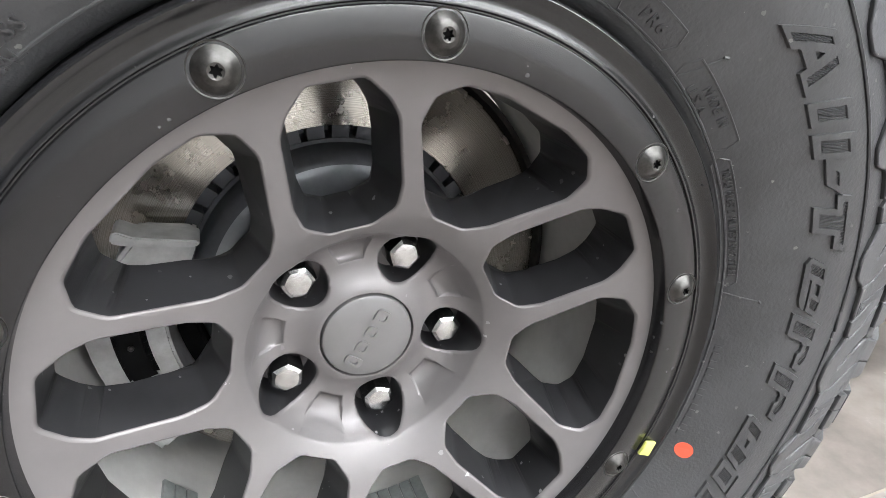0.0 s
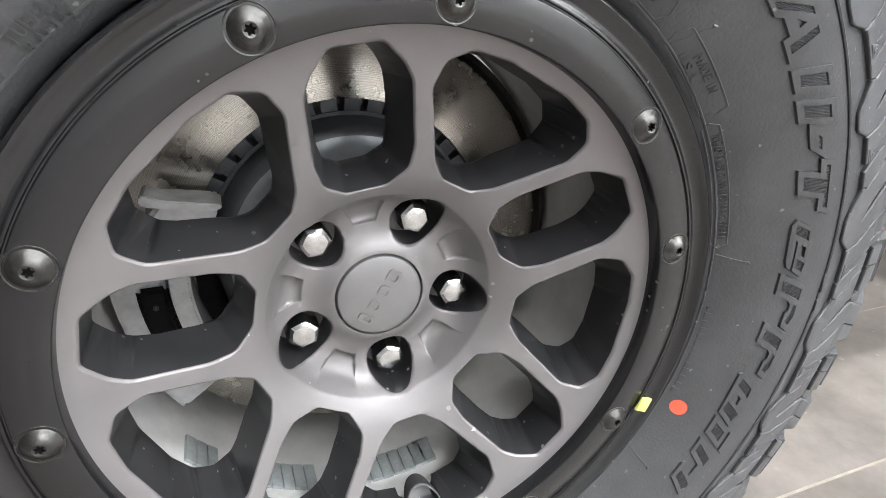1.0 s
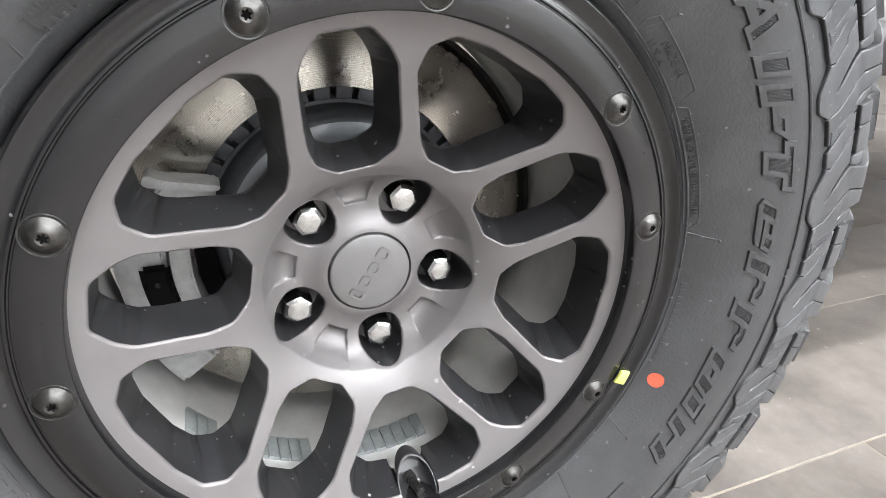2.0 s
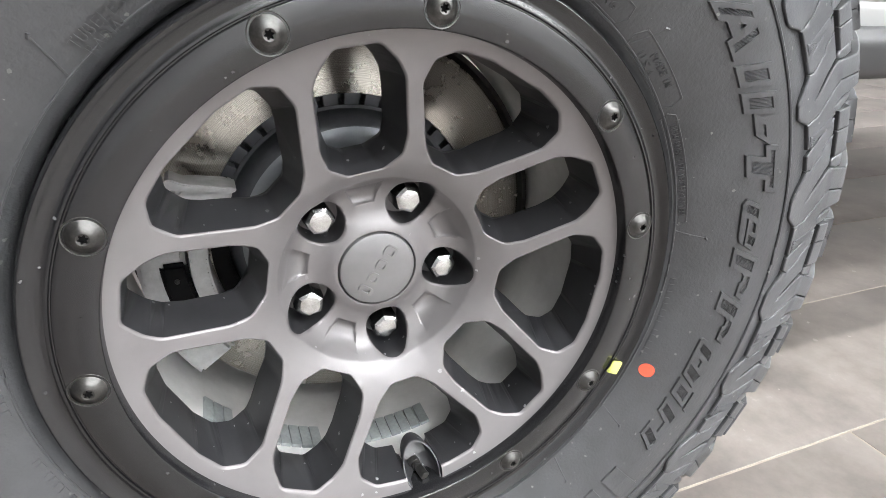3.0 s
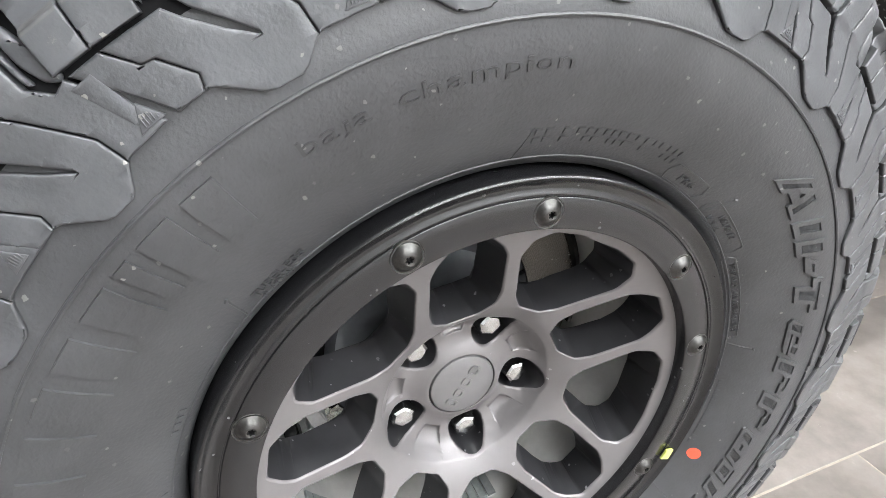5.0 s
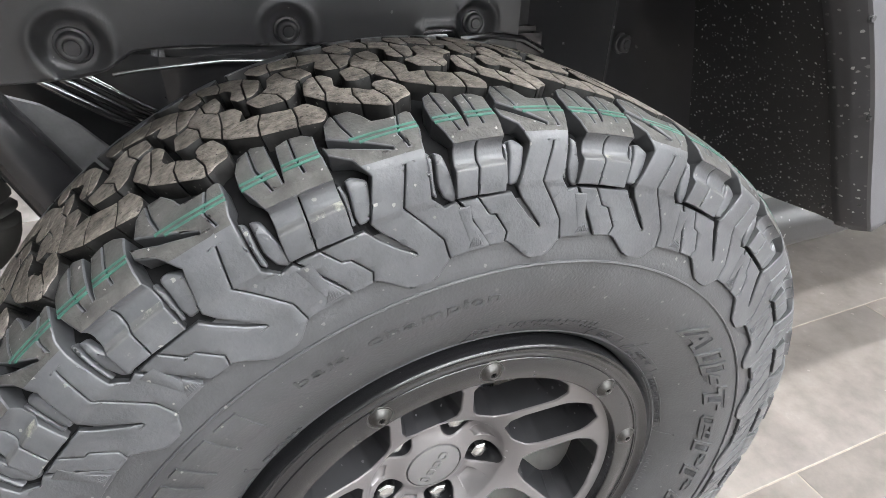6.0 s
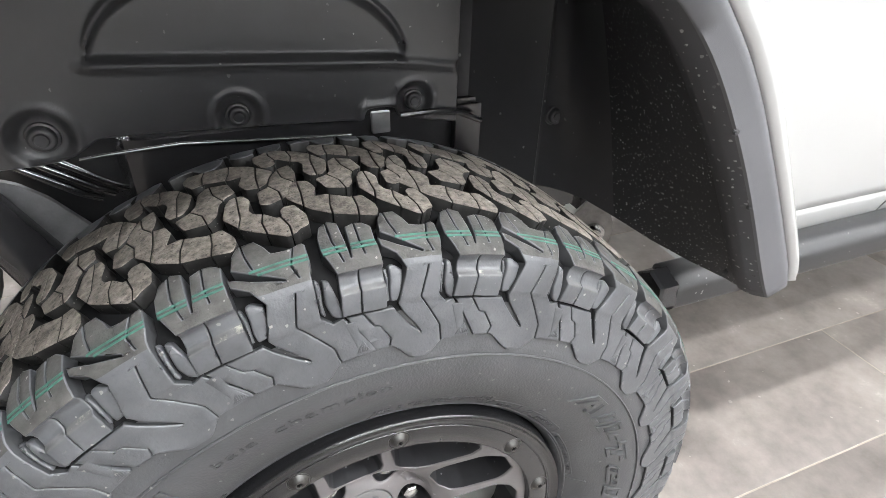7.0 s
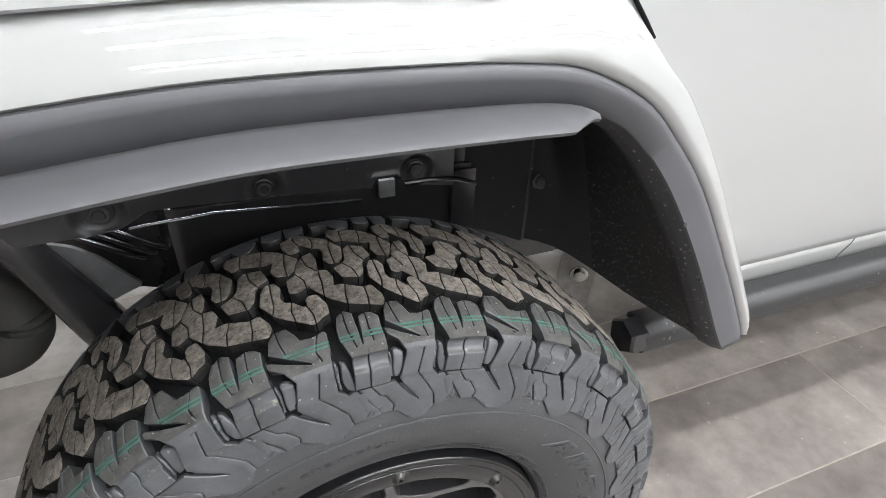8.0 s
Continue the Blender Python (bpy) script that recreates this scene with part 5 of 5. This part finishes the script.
    bmesh.ops.create_cone(bm, cap_ends=True, segments=6, radius1=0.0135, radius2=0.0125, depth=0.012, matrix=m @ Matrix.Translation((0, -0.010, -0.004)) @ pose(0, 0, 0, 90))
    bmesh.ops.create_cone(bm, cap_ends=True, segments=24, radius1=0.020, radius2=0.019, depth=0.003, matrix=m @ Matrix.Translation((0, -0.0058, -0.004)) @ pose(0, 0, 0, 90))
    part("bolt", bm, CHROME, br)
    bm = bmesh.new()
    box(bm, (0.545, 0.450, 0.56), (0.72, 0.60, 0.70), bevel=0.012)
    part("body_mount", bm, STEEL_BLACK, car, "black body mount behind the bracket")
    bm = bmesh.new()
    box(bm, (0.62, 0.56, 0.60), (3.2, 0.70, 0.70), bevel=0.01)
    part("floor_pan", bm, STEEL_BLACK, car)
    bm = bmesh.new()
    box(bm, (-0.30, 0.53, 0.84), (3.2, 1.9, 0.86), bevel=0.004)
    part("underbody_pan", bm, LINER, car)


underbody()
# ---- wheel arch: the flare's outer and inner edges as (x, z), front to rear ----
ARCH_OUTER = [(-0.90, 0.93), (-0.70, 1.02), (-0.45, 1.085), (-0.232, 1.110), (-0.092, 1.119), (0.082, 1.117), (0.155, 1.113), (0.222, 1.103), (0.295, 1.069), (0.344, 1.025), (0.410, 0.948), (0.498, 0.813), (0.563, 0.705), (0.578, 0.672)]
ARCH_INNER = [(-0.84, 0.873), (-0.66, 0.968), (-0.44, 1.033), (-0.24, 1.056), (-0.10, 1.069), (0.07, 1.069), (0.14, 1.066), (0.205, 1.060), (0.262, 1.040), (0.300, 1.012), (0.352, 0.950), (0.425, 0.840), (0.505, 0.700), (0.540, 0.648)]


def smooth_line(pts, n=60):
    xs = [i / (len(pts) - 1) for i in range(len(pts))]
    kx = [(t, p[0]) for t, p in zip(xs, pts)]
    kz = [(t, p[1]) for t, p in zip(xs, pts)]
    return [(curve_at(kx, i / n), curve_at(kz, i / n)) for i in range(n + 1)]


def sweep(rows):
    """A sheet through rows of points."""
    bm = bmesh.new()
    vs = [[bm.verts.new(p) for p in row] for row in rows]
    for a, b in zip(vs, vs[1:]):
        for i in range(len(a) - 1):
            bm.faces.new((a[i], a[i + 1], b[i + 1], b[i]))
    return bm


def arch():
    out, inn = smooth_line(ARCH_OUTER), smooth_line(ARCH_INNER)
    rows_flare, rows_white = [], []
    n = len(out)
    for i, ((xo, zo), (xi, zi)) in enumerate(zip(out, inn)):
        t = i / (n - 1)
        a = out[min(i + 1, n - 1)]
        b = out[max(i - 1, 0)]
        d = Vector((a[0] - b[0], 0, a[1] - b[1])).normalized()
        nrm = Vector((-d.z, 0, d.x))
        yo = 0.030
        yi = curve_at([(0.0, 0.06), (0.55, 0.055), (0.66, 0.045), (0.8, 0.036), (1.0, 0.036)], t)
        o, q = Vector((xo, yo, zo)), Vector((xi, yi, zi))
        # the flat front narrows; down the rear leg a dusty return shows, darkened for shade
        w = max(0.0, min(1.0, (t - 0.50) / 0.14))
        k = 0.88 - 0.10 * w
        rows_flare.append([o + Vector((0, 0.05, 0)), o + Vector((0, 0.010 - 0.004 * w, 0)), o - nrm * 0.0012 + Vector((0, 0.0055 - 0.004 * w, 0)), o * 0.90 + q * 0.10 + Vector((0, 0.001 - 0.003 * w, 0)), o * 0.80 + q * 0.20 + Vector((0, -0.0028 - 0.001 * w, 0)), o * 0.70 + q * 0.30 + Vector((0, -0.004, 0)), o * (1 - k) + q * k + Vector((0, -0.004, 0)), o * (0.96 - k) + q * (0.04 + k) + Vector((0, -0.001, 0)), q * 0.97 + o * 0.03 + Vector((0, 0.010 * w, 0)), q + Vector((0, 0.004 + 0.010 * w, 0)), q + Vector((0, 0.030 - 0.008 * w, 0)) - nrm * 0.002, q + Vector((0, 0.05 - 0.018 * w, 0)) - nrm * (0.012 - 0.008 * w)])
        # painted fender outside the flare: full height over the wheel, tapering down the rear leg
        wide = curve_at([(0.0, 0.16), (0.42, 0.16), (0.50, 0.125), (0.55, 0.085), (0.615, 0.050), (0.69, 0.046), (0.77, 0.036), (0.85, 0.031), (0.95, 0.026), (1.0, 0.004)], t)
        k = max(0.3, wide / 0.16)
        g = max(0.0, min(1.0, (wide - 0.05) / 0.11))
        prof = [(0.02, -0.002), (0.0095 - 0.0065 * w, 0.0004), (0.0055 - 0.0055 * w, min(0.0035, wide))]
        for j in range(1, 17):
            u_top, u_leg = 0.004 + 0.086 * j / 16, 0.150 * j / 16
            y_leg = -0.003 + (curve_at([(0.0, -0.006), (0.030, -0.005), (0.060, 0.002), (0.090, 0.0115), (0.115, 0.024), (0.135, 0.044), (0.150, 0.080)], u_leg) + 0.006) * k
            y_top = 0.004 + curve_at([(0.004, 0.0), (0.018, 0.0064), (0.031, 0.0138), (0.042, 0.0222), (0.060, 0.043), (0.075, 0.066), (0.090, 0.091)], u_top)
            prof.append((g * y_top + (1 - g) * y_leg, g * u_top + (1 - g) * (0.008 + max(0.0, wide - 0.012) * u_leg / 0.150)))
        prof += [(g * 0.25 + (1 - g) * 0.22 * (0.5 + 0.5 * k), g * 0.185 + (1 - g) * max(0.009, wide)), (0.42, g * 0.29 + (1 - g) * max(0.010, wide + 0.006)), (0.43, g * 0.45 + (1 - g) * max(0.012, wide + 0.008))]
        rows_white.append([o + Vector((0, y, 0)) + nrm * u for y, u in prof])
    bm = sweep(rows_flare)
    for k, f in enumerate(bm.faces):
        f.material_index = 1 if k % (len(rows_flare[0]) - 1) >= 7 and k // (len(rows_flare[0]) - 1) > 0.53 * n else 0
    ob = part("wheel_arch_flare", bm, [FLARE, FLARE_SHADE_DUST], car, "grained dark grey plastic wheel arch flare", angle=50)
    ob.modifiers.new("thick", "SOLIDIFY").thickness = 0.003
    part("front_fender", sweep(rows_white), WHITE, car, "glossy white painted front fender", angle=60)
    # ledge that stands out under the flare over the top of the wheel
    rows = []
    for i in range(57):
        x = (-0.92 + (0.165 + 0.92) * i / 46) if i <= 46 else 0.165 + 0.078 * (i - 46) / 10
        zi = curve_at([(-0.92, 0.86), (-0.66, 0.99), (-0.44, 1.043), (-0.249, 1.066), (-0.10, 1.0795), (0.0, 1.0805), (0.09, 1.0795), (0.170, 1.0775), (0.208, 1.0735), (0.228, 1.0690), (0.243, 1.0625)], x)
        end = 1.0 if x < 0.178 else 1.0 - 0.68 * (x - 0.178) / 0.065
        yo = 0.055 - 0.079 * max(0.06, end)
        rows.append([Vector((x, 0.075, zi - 0.003)), Vector((x, 0.055, zi - 0.005)), Vector((x, 0.055 + (yo - 0.055) * 0.5, zi - 0.003)), Vector((x, yo + 0.004, zi - 0.003)), Vector((x, yo, zi - 0.007)), Vector((x, yo + 0.003, zi - 0.011)), Vector((x, 0.06, zi - 0.012))])
    part("flare_ledge", sweep(rows), FLARE, car, "lighter grey ledge under the arch flare", angle=50)


arch()


def fastener(x, y, z, parent, r=0.017, name="liner_fastener", mat=None):
    """A round push-in fastener in a dished seat, facing out of the arch."""
    prof = [(0.10, 0.0), (0.12, 0.40), (0.20, 0.44), (0.16, 0.50), (0.18, 0.70), (0.30, 0.80), (0.62, 0.84), (0.66, 0.98), (0.95, 1.06)]
    bm = bmesh.new()
    n = 28
    rings = [[bm.verts.new((x + r * k * math.cos(2 * math.pi * i / n), y - 0.7 * r + d * r, z + r * k * math.sin(2 * math.pi * i / n))) for i in range(n)] for d, k in prof if k > 0]
    for p, q in zip(rings, rings[1:]):
        for i in range(n):
            bm.faces.new((p[i], p[(i + 1) % n], q[(i + 1) % n], q[i]))
    bm.faces.new(rings[0])
    bmesh.ops.recalc_face_normals(bm, faces=bm.faces)
    return part(name, bm, mat or LINER, parent, angle=50)


FASTENERS = [(-0.281, 0.8445, 0.0185), (-0.060, 0.8470, 0.0155), (0.180, 0.8430, 0.0145)]


def liner_low(x):
    """The lower edge of the liner, with a notch round the tab."""
    return curve_at([(-1.1, 0.812), (-0.30, 0.814), (-0.258, 0.820), (-0.242, 0.829), (-0.222, 0.839), (-0.10, 0.836), (0.06, 0.828), (0.10, 0.825), (0.105, 0.826), (0.110, 0.838), (0.152, 0.838), (0.158, 0.826), (0.248, 0.806)], x)


def liner_y(x, z):
    """How deep the moulded wall lies: a sunk arched panel with a rolled rim, a rib under it, dished seats."""
    def ease(t):
        t = max(0.0, min(1.0, t))
        return t * t * (3 - 2 * t)
    y = 0.394 + 0.010 * ease((-0.30 - x) / 0.4)
    line = curve_at([(-1.0, 0.945), (-0.215, 0.928), (-0.1, 0.921), (0.06, 0.911), (0.17, 0.903), (0.245, 0.891)], x)
    u = abs((x + 0.022) / 0.190)
    top = line + (0.092 * (1 - u ** 3.2) ** 0.62 if u < 1 else 0.0)
    d = min(z - line, top - z, 0.19 * (1 - u)) if u < 1 else -1.0
    y += 0.0045 * ease(d / 0.008)
    if -0.03 < d < 0.012:
        y -= 0.0035 * math.exp(-((d + 0.004) / 0.0055) ** 2)
    if x > -0.235:
        y -= 0.0030 * math.exp(-((z - line + 0.004) / 0.0060) ** 2) * ease((x + 0.235) / 0.02) * ease((0.246 - x) / 0.006)
    for fx, fz, r in FASTENERS:
        k = math.hypot(x - fx, z - fz) / r
        y += 0.009 * ease((2.05 - k) / 0.85) - 0.0022 * math.exp(-((k - 2.1) / 0.22) ** 2)
    pocket = math.hypot(max(0.0, abs(x - 0.131) - 0.024), max(0.0, z - 0.838))
    y -= 0.0035 * math.exp(-((pocket - 0.005) / 0.0045) ** 2)
    return y


def liner():
    bm = bmesh.new()
    xs = [-1.1 + 0.05 * i for i in range(14)] + [-0.42 + 0.0032 * i for i in range(209)]
    cols = []
    for x in xs:
        low = liner_low(x)
        ts = [low + (1.03 - low) * k / 66 for k in range(67)] + [1.09, 1.2, 1.4]
        cols.append([bm.verts.new((x, 0.402, low - 0.004))] + [bm.verts.new((x, liner_y(x, z), z)) for z in ts])
    edge = [bm.verts.new((0.2485, 0.404, v.co.z)) for v in cols[-1]]
    for a, b in zip(cols, cols[1:] + [edge]):
        for k in range(len(a) - 1):
            bm.faces.new((a[k], b[k], b[k + 1], a[k + 1]))
    bmesh.ops.recalc_face_normals(bm, faces=bm.faces)
    wall = part("wheel_liner", bm, LINER, car, "black moulded wheel arch liner with round fasteners", angle=60)
    for x, z, r in FASTENERS:
        fastener(x, 0.4005, z, wall, r)
    bm = bmesh.new()
    box(bm, (0.119, 0.403, 0.797), (0.147, 0.413, 0.829), bevel=0.003)
    part("liner_tab", bm, RAW_TAB, wall, "grey metal tab in the liner pocket")
    part("liner_edge", tube([(0.158, 0.390, 0.826), (0.20, 0.384, 0.829), (0.25, 0.390, 0.820), (0.29, 0.40, 0.800)], 0.0045, 8), STEEL_BLACK, wall)
    # rear curtain, bent round behind the wheel
    plan = [(0.2487, 0.400), (0.252, 0.428), (0.262, 0.436), (0.284, 0.436), (0.297, 0.420), (0.330, 0.388), (0.361, 0.357), (0.367, 0.352), (0.371, 0.357), (0.376, 0.358), (0.392, 0.343), (0.404, 0.322), (0.416, 0.295), (0.430, 0.250), (0.4405, 0.203), (0.4412, 0.198), (0.4425, 0.193), (0.450, 0.140), (0.457, 0.090), (0.460, 0.062)]
    leg = [(0.60, 0.565), (0.648, 0.540), (0.70, 0.505), (0.84, 0.425), (0.95, 0.352), (1.012, 0.300), (1.06, 0.230), (1.2, 0.06)]
    rows = []
    for i in range(37):
        row = []
        for x, y in plan:
            low = curve_at([(0.05, 0.648), (0.10, 0.652), (0.17, 0.655), (0.22, 0.668), (0.30, 0.690), (0.36, 0.695), (0.42, 0.700), (0.45, 0.70)], y)
            z = low + (1.20 - low) * i / 36
            # the outer part leans forward with the flare's leg, the part by the chassis stands upright
            w = curve_at([(0.05, 1.0), (0.10, 0.90), (0.195, 0.62), (0.295, 0.28), (0.343, 0.05), (0.352, 0.0), (0.45, 0.0)], y)
            row.append(Vector((x + max(0.0, min(1.0, w)) * (curve_at(leg, z) - 0.459), y, z)))
        rows.append(row)
    bm = sweep(rows)
    for f in bm.faces:
        c = f.calc_center_median()
        f.material_index = 1 if c.y < 0.238 else 0
    ob = part("rear_liner", bm, [LINER, LINER_DUST], car, "dust speckled black rear arch liner", angle=50)
    fastener(0.389, 0.348, 0.8140, ob, 0.0150)
    for x, y, z in ((0.457, 0.034, 0.806), (0.520, 0.040, 0.692), (0.514, 0.078, 0.672), (0.395, 0.032, 0.905)):
        fastener(x, y, z, ob, 0.0042, "flare_clip", LINER_DUST)
    # roof of the arch
    rows = [[Vector((x, y, curve_at([(-1.0, 1.10), (-0.4, 1.16), (0.1, 1.17), (0.3, 1.12)], x))) for x in (-1.0, -0.7, -0.4, -0.1, 0.1, 0.25, 0.3)] for y in (0.06, 0.2, 0.42)]
    part("arch_roof", sweep(rows), LINER, car)


liner()


def body_side():
    rows = []
    side = [(0.26, 0.592), (0.215, 0.592), (0.206, 0.596), (0.203, 0.610), (0.2000, 0.636), (0.1995, 0.644), (0.2025, 0.6475), (0.1985, 0.651), (0.1955, 0.668), (0.190, 0.80), (0.187, 0.90), (0.186, 1.0), (0.187, 1.06), (0.187, 1.1), (0.188, 1.2), (0.196, 1.45), (0.22, 1.8)]
    for i in range(9):
        row = []
        for y, z in side:
            x0 = curve_at([(0.60, 0.575), (0.70, 0.575), (0.80, 0.535), (0.90, 0.475), (1.0, 0.405), (1.06, 0.365), (1.12, 0.345), (1.3, 0.32), (1.8, 0.30)], z)
            row.append(Vector((x0 + (3.2 - x0) * (i / 8) ** 2, y, z)))
        rows.append(row)
    door = part("door", sweep(rows), WHITE, car, "glossy white body side above the side rail", angle=50)
    part("panel_gap", tube([(0.345, 0.186, 1.20), (0.362, 0.185, 1.158), (0.382, 0.184, 1.131), (0.402, 0.184, 1.108), (0.420, 0.184, 1.086)], 0.0032, 8), GAP_BLACK, door, "dark shut line")
    part("panel_gap", tube([(1.055, 0.197, 0.652), (1.052, 0.1975, 0.640), (1.040, 0.2005, 0.620), (1.033, 0.2055, 0.598)], 0.0009, 6), LINER, door)
    part("sill_gap", tube([(0.57, 0.207, 0.592), (3.0, 0.207, 0.592)], 0.0035, 6), GAP_BLACK, door)


body_side()
tyre_marks()
floor_tiles()
